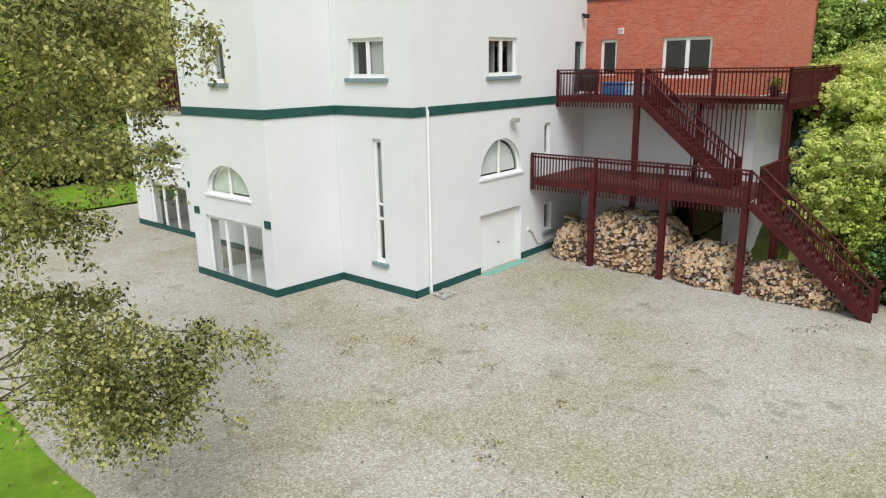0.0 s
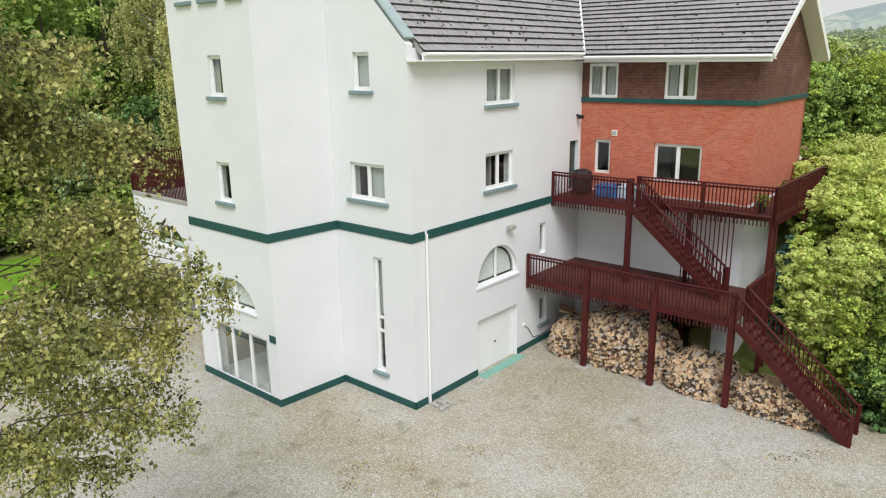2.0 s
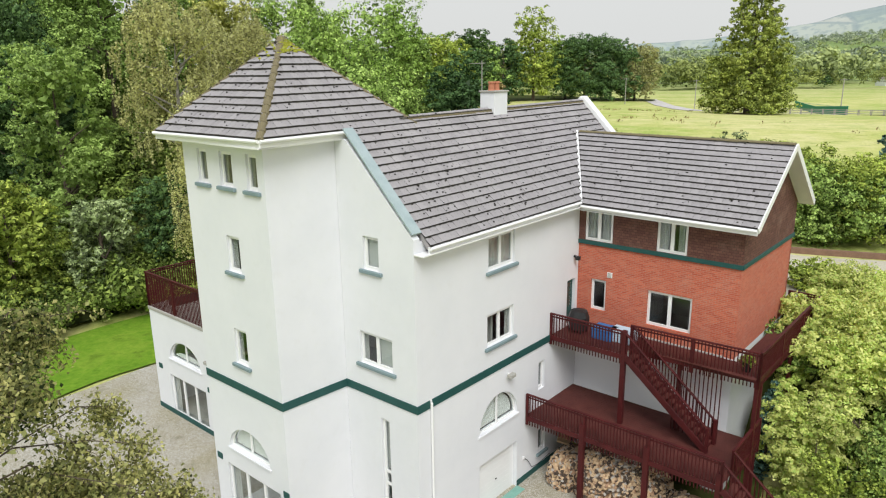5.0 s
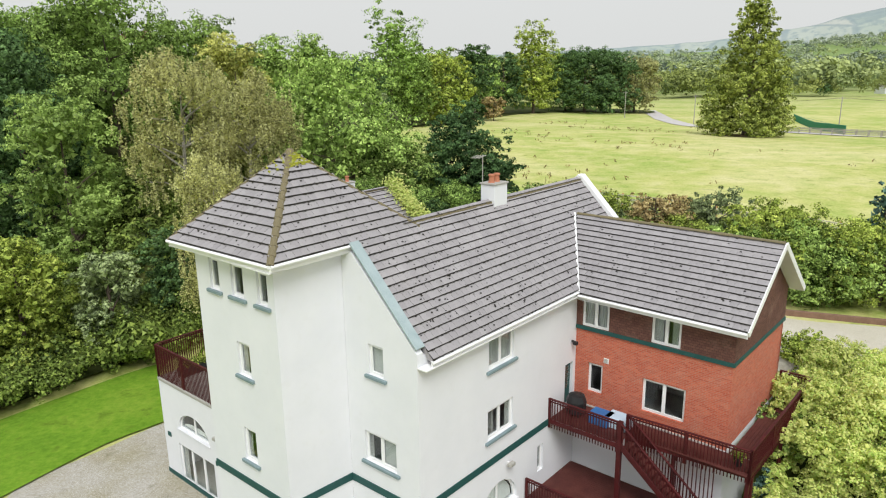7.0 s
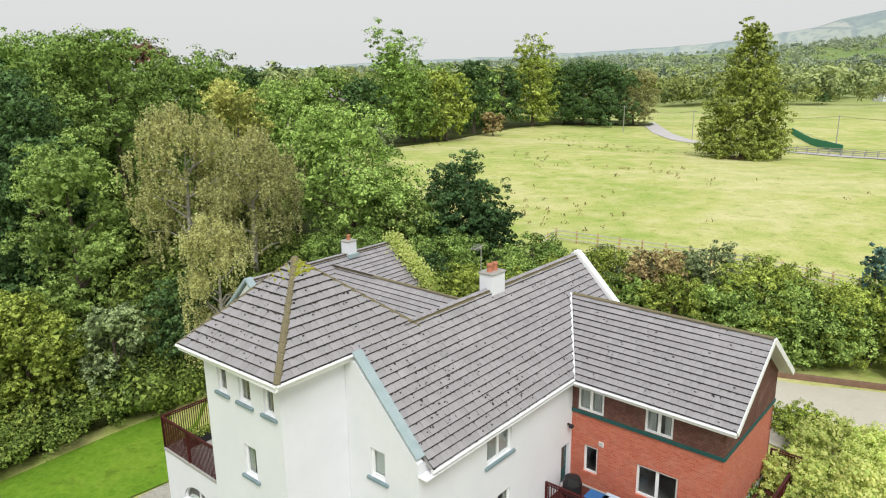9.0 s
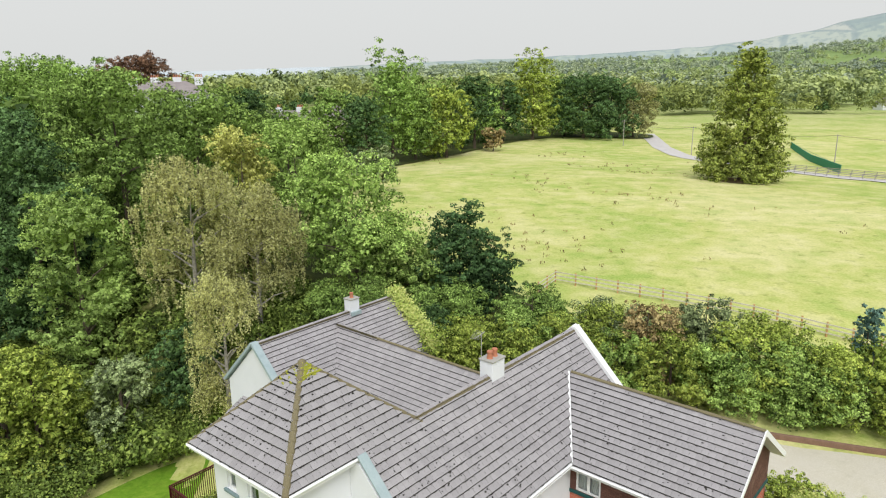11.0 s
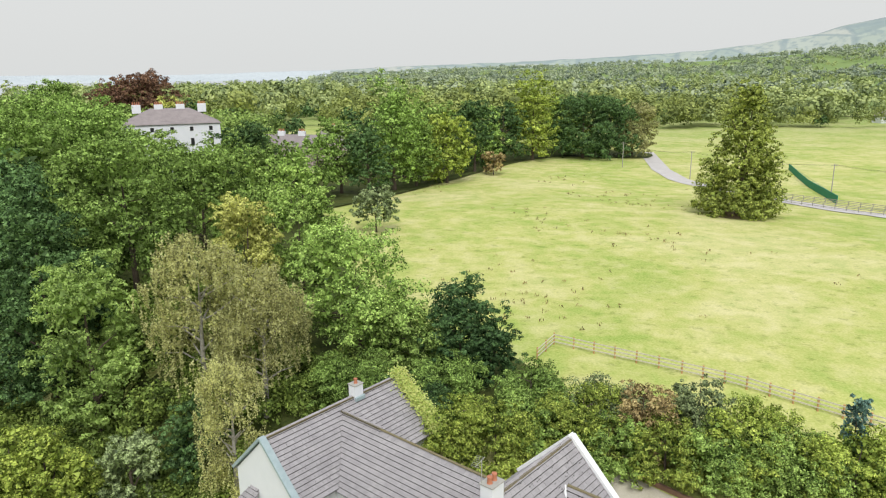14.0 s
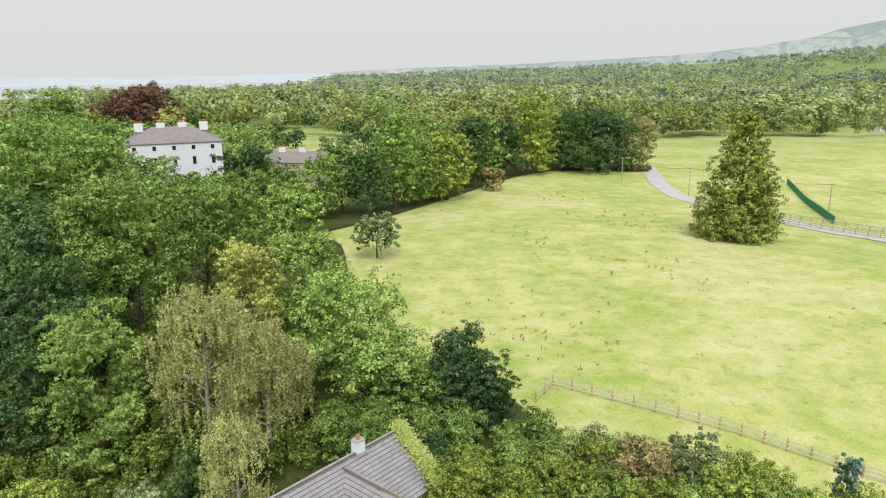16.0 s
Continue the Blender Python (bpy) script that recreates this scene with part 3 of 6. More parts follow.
window(house, F2, 1.62, 2.38, 10.68, 11.87, 1, blinds=(0,))
for s0, s1 in ((7.1, 7.7), (5.58, 6.32), (4.18, 4.77)):
    window(house, F4, s0, s1, 13.58, 14.78, 1, curtain=0.2)
window(house, F4, 5.56, 6.32, 10.55, 11.85, 1, curtain=0.35)
window(house, F4, 5.65, 6.42, 7.02, 8.38, 1, curtain=0.2)
window(house, W1, 0.66, 1.39, 6.92, 8.32, 1, False)
window(house, W1, 3.28, 5.18, 6.8, 8.31, 2, False)
window(house, W1, 0.3, 1.61, 10.02, 11.37, 2, False, curtain=0.45, setback=0.03)
window(house, W1, 3.55, 4.82, 10.02, 11.4, 2, False, curtain=0.35, setback=0.03)
window(house, F4, 4.35, 7.75, 0.1, 2.38, 3, False, name="patio_door", curtain=0.12)
window(house, F5, 14.15, 17.52, 0.08, 2.28, 3, False, name="patio_door", curtain=0.12)
arch_window(house, F1, 3.45, 6.02, 3.52, 1.34)
arch_window(house, F4, 4.86, 7.48, 3.2, 1.06)
arch_window(house, F5, 14.38, 17.32, 3.22, 1.1, 0.25)
gd = part("garage_door", F1.box(bmesh.new(), 3.46, 6.01, 0.0, 2.19, -0.24, -0.18, 0.01), PVC, house, "white up-and-over garage door")
for k in range(9):
    part("panel", F1.box(bmesh.new(), 3.56, 5.91, 0.1 + 0.225 * k, 0.31 + 0.225 * k, -0.18, -0.176, 0.002), PVC, gd)
part("handle", F1.box(bmesh.new(), 4.70, 4.78, 0.95, 1.0, -0.165, -0.12, 0.01), BLACK, gd)
sd = part("side_door", F1.box(bmesh.new(), 9.73, 10.39, 6.28, 8.26, -0.2, -0.14, 0.01), GREEN, house, "dark green glazed door")
part("pane", F1.box(bmesh.new(), 9.85, 10.27, 7.0, 8.1, -0.139, -0.13), GLASS, sd)
part("downpipe", tube(bmesh.new(), [(0.66, -0.07, 0.05), (0.66, -0.07, 6.1)], [0.045, 0.045], 8), PVC, house, "white downpipe")


# ---- roofs ----
def frame_of(p0, p1, p2):
    """Axes of a slope: along the eave p0-p1, up towards p2, and out."""
    p0, p1, p2 = Vector(p0), Vector(p1), Vector(p2)
    a = (p1 - p0).normalized()
    n = a.cross(p2 - p0).normalized()
    up = n.cross(a).normalized()
    if n.z < 0:
        n = -n
    return p0, a, up, n


def spans(poly, t):
    xs = []
    for (s0, t0), (s1, t1) in zip(poly, poly[1:] + poly[:1]):
        if (t0 <= t) != (t1 <= t):
            xs.append(s0 + (t - t0) / (t1 - t0) * (s1 - s0))
    xs.sort()
    return list(zip(xs[::2], xs[1::2]))


TW, TH = 0.30, 0.335


def unit_tile():
    """One interlocking tile, its lower edge thick, a shallow roll along one side."""
    me = bpy.data.meshes.new("roof_tile")
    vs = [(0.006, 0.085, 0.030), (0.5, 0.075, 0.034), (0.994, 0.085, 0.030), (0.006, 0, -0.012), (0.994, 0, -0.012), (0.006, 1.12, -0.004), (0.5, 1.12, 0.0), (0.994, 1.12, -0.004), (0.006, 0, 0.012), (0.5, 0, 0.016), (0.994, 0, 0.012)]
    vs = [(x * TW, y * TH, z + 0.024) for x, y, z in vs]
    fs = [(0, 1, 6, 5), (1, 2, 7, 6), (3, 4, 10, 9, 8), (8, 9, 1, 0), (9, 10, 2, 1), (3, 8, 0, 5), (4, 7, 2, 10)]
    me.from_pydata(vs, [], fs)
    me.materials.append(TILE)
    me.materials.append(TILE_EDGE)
    # lower edges and sides near-black: course shadow put into the colour, plus moss
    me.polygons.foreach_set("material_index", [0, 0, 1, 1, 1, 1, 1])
    return me


TILE_MESH = unit_tile()


def tiled_slope(house, points, singles=300, thick=0.14, name="roof_slope", moss=0, yellow=None):
    """A slope: a deck of boards below, and courses of overlapping tiles on it."""
    p0, a, up, n = frame_of(points[0], points[1], points[2] if len(points) > 2 else points[-1])
    poly = [((Vector(p) - p0).dot(a), (Vector(p) - p0).dot(up)) for p in points]
    bm = bmesh.new()
    vs = [bm.verts.new(Vector(p) - n * 0.01) for p in points]
    es = [bm.edges.new((vs[i], vs[(i + 1) % len(vs)])) for i in range(len(vs))]
    bmesh.ops.triangle_fill(bm, use_beauty=True, edges=es)
    r = bmesh.ops.extrude_face_region(bm, geom=bm.faces[:])
    bmesh.ops.translate(bm, vec=-n * thick, verts=[g for g in r["geom"] if isinstance(g, bmesh.types.BMVert)])
    bmesh.ops.recalc_face_normals(bm, faces=bm.faces[:])
    roof = part(name, bm, TILES, house, "grey concrete tiles with lichen and moss")
    m0 = Matrix((( a.x, up.x, n.x, p0.x), (a.y, up.y, n.y, p0.y), (a.z, up.z, n.z, p0.z), (0, 0, 0, 1)))
    rnd = random.Random(len(points) * 7 + int(p0.x * 10))
    top = max(t for _, t in poly)
    count, verts, faces = 0, [], []
    base = [v.co.copy() for v in TILE_MESH.vertices]
    polys = [tuple(f.vertices) for f in TILE_MESH.polygons]
    kinds = [f.material_index for f in TILE_MESH.polygons]
    row = 0
    while row * TH < top - 0.05:
        t = row * TH
        for s0, s1 in spans(poly, min(t + TH * 0.5, top - 0.01)):
            s = s0 - (row % 2) * TW * 0.5
            while s < s1 - 0.02:
                q0, q1 = max(s, s0), min(s + TW, s1)
                if q1 - q0 > 0.03:
                    m = m0 @ Matrix.Translation((q0, t, rnd.uniform(0.016, 0.024))) @ Matrix.Rotation(radians(rnd.uniform(-4.2, -3.2)), 4, "X") @ Matrix.Rotation(radians(rnd.uniform(-0.5, 0.5)), 4, "Z") @ Matrix.Diagonal(((q1 - q0) / TW, 1, 1, 1))
                    if count < singles:
                        ob = new("roof_tile", TILE_MESH)
                        ob.parent = roof
                        ob.matrix_local = m
                    else:
                        k = len(verts)
                        verts += [tuple(m @ c) for c in base]
                        faces += [tuple(k + i for i in f) for f in polys]
                    count += 1
                s += TW
        row += 1
    if faces:
        me = bpy.data.meshes.new("roof_tiles")
        me.from_pydata(verts, [], faces)
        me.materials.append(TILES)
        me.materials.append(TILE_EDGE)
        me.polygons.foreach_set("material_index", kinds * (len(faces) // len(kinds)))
        tagged(part("roof_tiles", me, TILES, roof), kind="stuff")
    if moss:
        moss_tufts(roof, p0, a, up, n, poly, rnd, moss)
    if yellow is not None:
        moss_tufts(roof, p0, a, up, n, poly, rnd, 3600, MOSSY, yellow, 1.2)
    return roof


def ridge_mesh():
    me = bpy.data.meshes.new("ridge_tile")
    bm = bmesh.new()
    rings = []
    for x, k in ((0, 1.0), (0.9, 0.93), (0.9, 1.06), (1.03, 1.06)):
        rings.append([bm.verts.new((x, k * math.cos(math.pi * i / 6), 0.85 * k * math.sin(math.pi * i / 6) - 0.25)) for i in range(7)])
    for r0, r1 in zip(rings, rings[1:]):
        for i in range(6):
            bm.faces.new((r0[i], r0[i + 1], r1[i + 1], r1[i]))
    bm.faces.new(rings[-1])
    bm.faces.new(rings[0])
    bmesh.ops.recalc_face_normals(bm, faces=bm.faces[:])
    bm.to_mesh(me)
    bm.free()
    me.materials.append(MOSS)
    return me


RIDGE_MESH = ridge_mesh()


def ridge(house, a, b, r=0.12, material=MOSS, step=0.42, name="ridge"):
    """Half-round capping tiles along a ridge or hip, in one run."""
    a, b = Vector(a), Vector(b)
    d = b - a
    n = max(1, int(d.length / step))
    rnd = random.Random(int(a.x * 100 + b.z * 10))
    q = d.to_track_quat("X", "Z").to_matrix().to_4x4()
    for i in range(n):
        k = r * (1 + rnd.uniform(-0.08, 0.14))
        ob = new("ridge_tile", RIDGE_MESH)
        ob.parent = house
        ob.matrix_local = Matrix.Translation(a + d * (i / n)) @ q @ Matrix.Rotation(radians(rnd.uniform(-4, 4)), 4, "X") @ Matrix.Diagonal((d.length / n, k, k, 1))


def moss_tufts(roof, p0, a, up, n, poly, rnd, count, material=None, where=None, big=1.0):
    """Small lumps of moss on the courses, too many to count."""
    top = max(t for _, t in poly)
    verts, faces = [], []
    for _ in range(count):
        t = rnd.uniform(0.1, top)
        t = int(t / TH) * TH + rnd.choice((0.0, 0.0, 0.02, rnd.uniform(0, TH)))
        sp = spans(poly, min(max(t, 0.02), top - 0.02))
        if not sp:
            continue
        s0, s1 = sp[0]
        s = rnd.uniform(s0, s1)
        if where is not None and not where(s, t):
            continue
        c = p0 + a * s + up * t + n * 0.055
        w, h, g = rnd.uniform(0.022, 0.055) * big, rnd.uniform(0.016, 0.04) * big, rnd.uniform(0.02, 0.05) * big
        m = len(verts)
        verts += [c - a * w - up * h, c + a * w - up * h * 0.8, c + a * w * 0.8 + up * h, c - a * w + up * h, c + n * g]
        faces += [(m, m + 1, m + 4), (m + 1, m + 2, m + 4), (m + 2, m + 3, m + 4), (m + 3, m, m + 4)]
    me = bpy.data.meshes.new("moss")
    me.from_pydata([tuple(v) for v in verts], [], faces)
    tagged(part("moss", me, material or TILE_EDGE, roof), kind="stuff")


def eave(house, a, b, drop=0.26, out=(0, 0, 0)):
    """White fascia board with a half-round gutter before it."""
    a, b, o = Vector(a), Vector(b), Vector(out)
    bm = bmesh.new()
    beam(bm, a - Vector((0, 0, drop / 2)) - o * 0.04, b - Vector((0, 0, drop / 2)) - o * 0.04, 0.04, drop, 0.004)
    part("fascia", bm, PVC, house, "white fascia board")
    bm = bmesh.new()
    tube(bm, [a + o * 0.05 - Vector((0, 0, 0.05)), b + o * 0.05 - Vector((0, 0, 0.05))], [0.06, 0.06], 8)
    part("gutter", bm, PVC, house, "white gutter")


RZ, EZ = 15.5, 11.8
tiled_slope(house, [(0.42, -0.34, EZ), (9.98, -0.34, EZ), (13.6, 2.05, 14.25), (16.35, 0.45, 12.6), (16.35, 3.3, RZ), (3.55, 3.3, RZ), (3.45, 3.2, 15.39), (0.42, 3.2, 15.39)], moss=900)
tiled_slope(house, [(16.35, 7.0, EZ), (2.9, 7.0, EZ), (2.9, 3.3, RZ), (16.35, 3.3, RZ)], 0)
tiled_slope(house, [(9.95, -7.55, 11.6), (9.95, -0.42, 11.68), (13.85, 2.1, 14.27), (13.85, -7.55, 14.24)], moss=300)
tiled_slope(house, [(17.65, -0.5, 11.45), (17.65, -7.55, 11.45), (13.85, -7.55, 14.24), (13.85, 2.1, 14.27)], 0)
AP = (0.03, 6.15, 18.45)
E1, E2, E3, E4 = (-3.32, 3.14, 15.36), (3.66, 3.14, 15.36), (3.66, 9.16, 15.34), (-3.47, 9.16, 15.34)
tiled_slope(house, [E1, E2, AP], moss=220, yellow=lambda s, t: t > 3.55 and s < 3.75 + 0.15 * math.sin(9 * t))
tiled_slope(house, [E4, E1, AP], moss=320, yellow=lambda s, t: t > 3.4 and (s * 3.1 + t * 5) % 1.9 < 0.22)
tiled_slope(house, [E2, E3, AP], 0)
tiled_slope(house, [E3, E4, AP], 0)
for p in (E1, E2, E3, E4):
    ridge(house, p, AP, 0.13 if p is E1 else 0.1)
part("apex_cap", tube(bmesh.new(), [(0.03, 6.15, 18.36), (0.03, 6.15, 18.5), (0.03, 6.15, 18.55)], [0.2, 0.13, 0.04], 9), MOSS, house, "mossy mortar cap")
ridge(house, (3.5, 3.3, RZ + 0.03), (16.2, 3.3, RZ + 0.03), 0.11)
ridge(house, (13.85, 2.0, 14.31), (13.85, -7.5, 14.28), 0.1)
eave(house, (0.36, -0.37, EZ), (9.9, -0.37, EZ), 0.24, (0, -1, 0))
eave(house, (9.93, -0.4, 11.66), (9.93, -7.55, 11.6), 0.24, (-1, 0, 0))
eave(house, E4, E1, 0.26, (-1, 0, 0))
eave(house, E1, (0.2, 3.14, 15.36), 0.26, (0, -1, 0))
eave(house, E3, E4, 0.26, (0, 1, 0))
bm = bmesh.new()
box(bm, (-3.36, 3.18, 15.06), (-2.7, 9.1, 15.11))
box(bm, (-3.3, 3.18, 15.065), (0.1, 3.85, 15.105))
part("soffit", bm, PVC, house, "white soffit")
part("soffit", boxed((0.0, -0.42, 11.54), (10.6, 0.03, 11.58)), PVC, house, "white soffit")
part("soffit", boxed((9.95, -7.5, 11.44), (10.62, 0.0, 11.48)), PVC, house, "white soffit")
# raking verge of the front gable, valley strips, barge boards
bm = bmesh.new()
beam(bm, (0.2, 0.02, EZ + 0.42), (0.2, 3.1, 15.44), 0.44, 0.09, 0.015)
part("verge", bm, LEAD, house, "grey-green lead verge")
for a, b in (((9.98, -0.38, 11.8), (13.7, 2.08, 14.36)),):
    bm = bmesh.new()
    beam(bm, a, b, 0.10, 0.05)
    part("valley", bm, PVC, house, "white valley strip")
bm = bmesh.new()
for a, b in (((9.93, -7.58, 11.55), (13.85, -7.58, 14.2)), ((17.67, -7.58, 11.38), (13.85, -7.58, 14.2))):
    beam(bm, a, b, 0.05, 0.26, 0.006)
part("barge_board", bm, PVC, house, "white barge boards")
bm = bmesh.new()
for a, b in (((10.0, -7.28, 11.45), (13.85, -7.28, 14.06)), ((17.6, -7.28, 11.3), (13.85, -7.28, 14.06))):
    beam(bm, a, b, 0.6, 0.03)
part("soffit", bm, PVC, house, "white boarded gable soffit")
bm = bmesh.new()
for a, b in (((16.4, 0.0, 12.4), (16.4, 3.3, 15.75)), ((16.4, 6.9, 12.1), (16.4, 3.3, 15.75))):
    beam(bm, a, b, 0.42, 0.22, 0.02)
part("coping", bm, PVC, house, "white gable coping")


def chimney(house, u, v, z0, z1, w, d, pots):
    c = part("chimney", boxed((u - w / 2, v - d / 2, z0), (u + w / 2, v + d / 2, z1), 0.01), WHITE, house, "white rendered chimney stack")
    part("cap", boxed((u - w / 2 - 0.05, v - d / 2 - 0.05, z1), (u + w / 2 + 0.05, v + d / 2 + 0.05, z1 + 0.07), 0.012), CONCRETE, c)
    for k in range(pots):
        q = u + (k - (pots - 1) / 2) * 0.38
        part("chimney_pot", tube(bmesh.new(), [(q, v, z1 + 0.06), (q, v, z1 + 0.12), (q, v, z1 + 0.36), (q, v, z1 + 0.37), (q, v, z1 + 0.44)], [0.16, 0.13, 0.115, 0.15, 0.14], 12), TERRACOTTA, c, "terracotta chimney pot")
    part("flashing", boxed((u - w / 2 - 0.06, v - d / 2 - 0.16, z0 + 0.25), (u + w / 2 + 0.06, v - d / 2 + 0.02, z0 + 0.55), 0.02), LEAD, c, "grey lead flashing")
    return c


chimney(house, 8.95, 3.45, 14.7, 16.3, 0.95, 0.75, 2)
# rear range behind the main roof
part("wall", boxed((10.9, 6.7, 3.5), (17.0, 18.0, 9.5)), WHITE, house)
tiled_slope(house, [(10.5, 18.5, 9.1), (10.5, 6.6, 9.1), (14.1, 6.6, 12.3), (14.1, 20.9, 12.35)], 0)
tiled_slope(house, [(17.6, 6.6, 9.1), (17.6, 18.5, 9.1), (14.1, 20.9, 12.35), (14.1, 6.6, 12.3)], 0)
ridge(house, (14.1, 6.6, 12.36), (14.1, 20.8, 12.4), 0.1)
part("wall", slab(Plane(7.6, 0, 0, 1, -1, 0), [(17.9, 3.5), (24.3, 3.5), (24.3, 9.6), (21.1, 12.75), (17.9, 9.6)]), WHITE, house)
part("wall", boxed((7.9, 17.95, 3.5), (20.2, 24.25, 9.55)), WHITE, house)
tiled_slope(house, [(7.8, 17.3, 9.25), (20.4, 17.3, 9.25), (20.4, 21.1, 12.75), (7.8, 21.1, 12.75)], 0)
tiled_slope(house, [(20.4, 24.9, 9.25), (7.8, 24.9, 9.25), (7.8, 21.1, 12.75), (20.4, 21.1, 12.75)], 0)
ridge(house, (7.9, 21.1, 12.8), (20.3, 21.1, 12.8), 0.1)
bm = bmesh.new()
for a, b in (((7.62, 17.6, 9.6), (7.62, 21.1, 12.98)), ((7.62, 24.6, 9.6), (7.62, 21.1, 12.98))):
    beam(bm, a, b, 0.5, 0.2, 0.02)
part("coping", bm, LEAD, house, "grey-green gable coping")
bm = bmesh.new()
beam(bm, (10.5, 18.55, 9.27), (14.05, 20.95, 12.55), 0.14, 0.08)
part("valley", bm, PVC, house, "white valley strip")
chimney(house, 16.0, 21.2, 12.3, 13.7, 0.8, 0.7, 1)


# ---- small fittings on the house ----
def flood_lamp(pl, s, z, label):
    lamp = tagged(empty("flood_lamp", HOUSE @ Matrix.Translation(pl.at(s, z, 0.0))), label, "lamp")
    o = Plane(0, 0, pl.d.x, pl.d.y, pl.n.x, pl.n.y)
    part("bracket", o.box(bmesh.new(), -0.04, 0.04, -0.05, 0.05, 0.0, 0.12, 0.008), PVC, lamp)
    part("head", o.box(bmesh.new(), -0.17, 0.17, -0.1, 0.06, 0.10, 0.30, 0.02), CONCRETE, lamp)
    part("glass", o.box(bmesh.new(), -0.14, 0.14, -0.115, -0.102, 0.12, 0.28, 0.004), GLASS, lamp)


flood_lamp(F1, 5.3, 5.5, "grey flood lamp on the white wall")
flood_lamp(F5, 13.4, 4.1, "grey flood lamp above the patio door")
sl = tagged(empty("security_lamp", HOUSE @ Matrix.Translation((10.2, 0, 9.3))), "black security lamp on the white wall", "lamp")
part("bracket", boxed((-0.03, -0.12, -0.05), (0.03, 0.0, 0.05), 0.008), BLACK, sl)
part("head", boxed((-0.09, -0.3, -0.14), (0.09, -0.1, 0.02), 0.02), BLACK, sl)
vent = tagged(empty("wall_vent", HOUSE @ Matrix.Translation((10.6, -1.55, 8.62))), "small square white vent on the brick wall", "vent")
part("plate", boxed((-0.03, -0.12, -0.12), (-0.002, 0.12, 0.12), 0.006), PVC, vent)
for k in range(4):
    part("slat", boxed((-0.045, -0.09, -0.085 + 0.05 * k), (-0.03, 0.09, -0.06 + 0.05 * k)), CONCRETE, vent)
aerial = tagged(empty("television_aerial", HOUSE @ Matrix.Translation((8.5, 3.75, 15.3))), "thin grey television aerial beside the chimney", "aerial")
part("mast", tube(bmesh.new(), [(0, 0, 0), (0, 0, 2.3)], [0.022, 0.018], 6), CONCRETE, aerial)
part("boom", tube(bmesh.new(), [(-0.5, 0, 2.2), (0.5, 0.2, 2.2)], [0.014, 0.014], 6), CONCRETE, aerial)
for k in range(7):
    part("element", tube(bmesh.new(), [(-0.45 + 0.15 * k, -0.2 + 0.06 * k, 2.2), (-0.55 + 0.15 * k, 0.25 + 0.06 * k, 2.2)], [0.008, 0.008], 5), CONCRETE, aerial)
cable = tagged(empty("cable", HOUSE), "black cable hanging on the white wall", "cable")
part("lead", tube(bmesh.new(), [(6.5, -0.02, 1.15), (6.75, -0.05, 0.95), (7.1, -0.06, 0.45), (7.6, -0.05, 0.36), (8.6, -0.04, 0.42)], [0.014] * 5, 6), BLACK, cable)
part("box", boxed((6.42, -0.06, 1.1), (6.54, 0.0, 1.22), 0.008), PVC, cable)
stones = tagged(empty("drain_stones", HOUSE @ Matrix.Translation((0.75, -0.35, 0))), "small heap of stones round the downpipe foot", "stones")
rs = random.Random(4)
for k in range(16):
    bm = bmesh.new()
    bmesh.ops.create_icosphere(bm, subdivisions=2, radius=1.0)
    for v in bm.verts:
        v.co *= 1 + 0.3 * noise.noise(v.co * 1.7 + Vector((k, 0, 0)))
        v.co = Vector((v.co.x * 0.13, v.co.y * 0.10, v.co.z * 0.07))
    ob = part("stone", bm, CONCRETE, stones)
    ob.location, ob.rotation_euler = (rs.uniform(-0.35, 0.45), rs.uniform(-0.4, 0.2), 0.08), (0, 0, rs.uniform(0, 3))

canopy = [(6.5, 23.4, 7.75), (6.5, 21.3, 7.75), (7.6, 21.9, 8.8), (7.6, 22.8, 8.8)]
tiled_slope(house, canopy, 0, 0.1, "canopy")
for v in (21.4, 23.3):
    part("canopy_post", boxed((6.52, v - 0.06, 4.2), (6.64, v + 0.06, 7.7), 0.008), PVC, house)
# low brick wall along the drive
low = tagged(empty("garden_wall", Matrix.Translation((13.4, 47.2, ground_z(13.4, 47.2)))), "low red brick wall edging the drive", "wall")
pts = [(13.4, 47.2), (16.8, 44.2), (20.4, 41.2), (26, 39.2), (33, 37), (40, 34.8)]
for (x0, y0), (x1, y1) in zip(pts, pts[1:]):
    b0 = Vector((13.4, 47.2, ground_z(13.4, 47.2)))
    a_, b_ = Vector((x0, y0, ground_z(x0, y0) + 0.15)) - b0, Vector((x1, y1, ground_z(x1, y1) + 0.15)) - b0
    part("course", beam(bmesh.new(), a_, b_, 0.24, 0.4, 0.01), plain("old_wall_brick", (0.17, 0.10, 0.07), (0.28, 0.17, 0.12), 2, 14, 0.9), low)


# ---- timber decks and stairs ----
def post_mesh(w):
    me = bpy.data.meshes.new("baluster")
    bm = boxed((-w / 2, -w / 2, 0), (w / 2, w / 2, 1))
    bm.to_mesh(me)
    bm.free()
    me.materials.append(STAIN)
    return me


BAL = post_mesh(0.036)


def balusters(deck, a, b, z0a, z0b, z1a, z1b, step=0.13):
    """Upright slats from a to b, each from its foot level to its head level."""
    a, b = Vector((*a, 0)), Vector((*b, 0))
    n = max(2, int((b - a).length / step))
    for i in range(n + 1):
        k = i / n
        p = a.lerp(b, k)
        lo, hi = z0a + (z0b - z0a) * k, z1a + (z1b - z1a) * k
        ob = new("baluster", BAL)
        ob.parent = deck
        ob.location, ob.scale = (p.x, p.y, lo), (1, 1, hi - lo)


def rail(deck, a, b, w=0.11, h=0.05, name="handrail"):
    part(name, beam(bmesh.new(), a, b, w, h, 0.008), STAIN, deck)


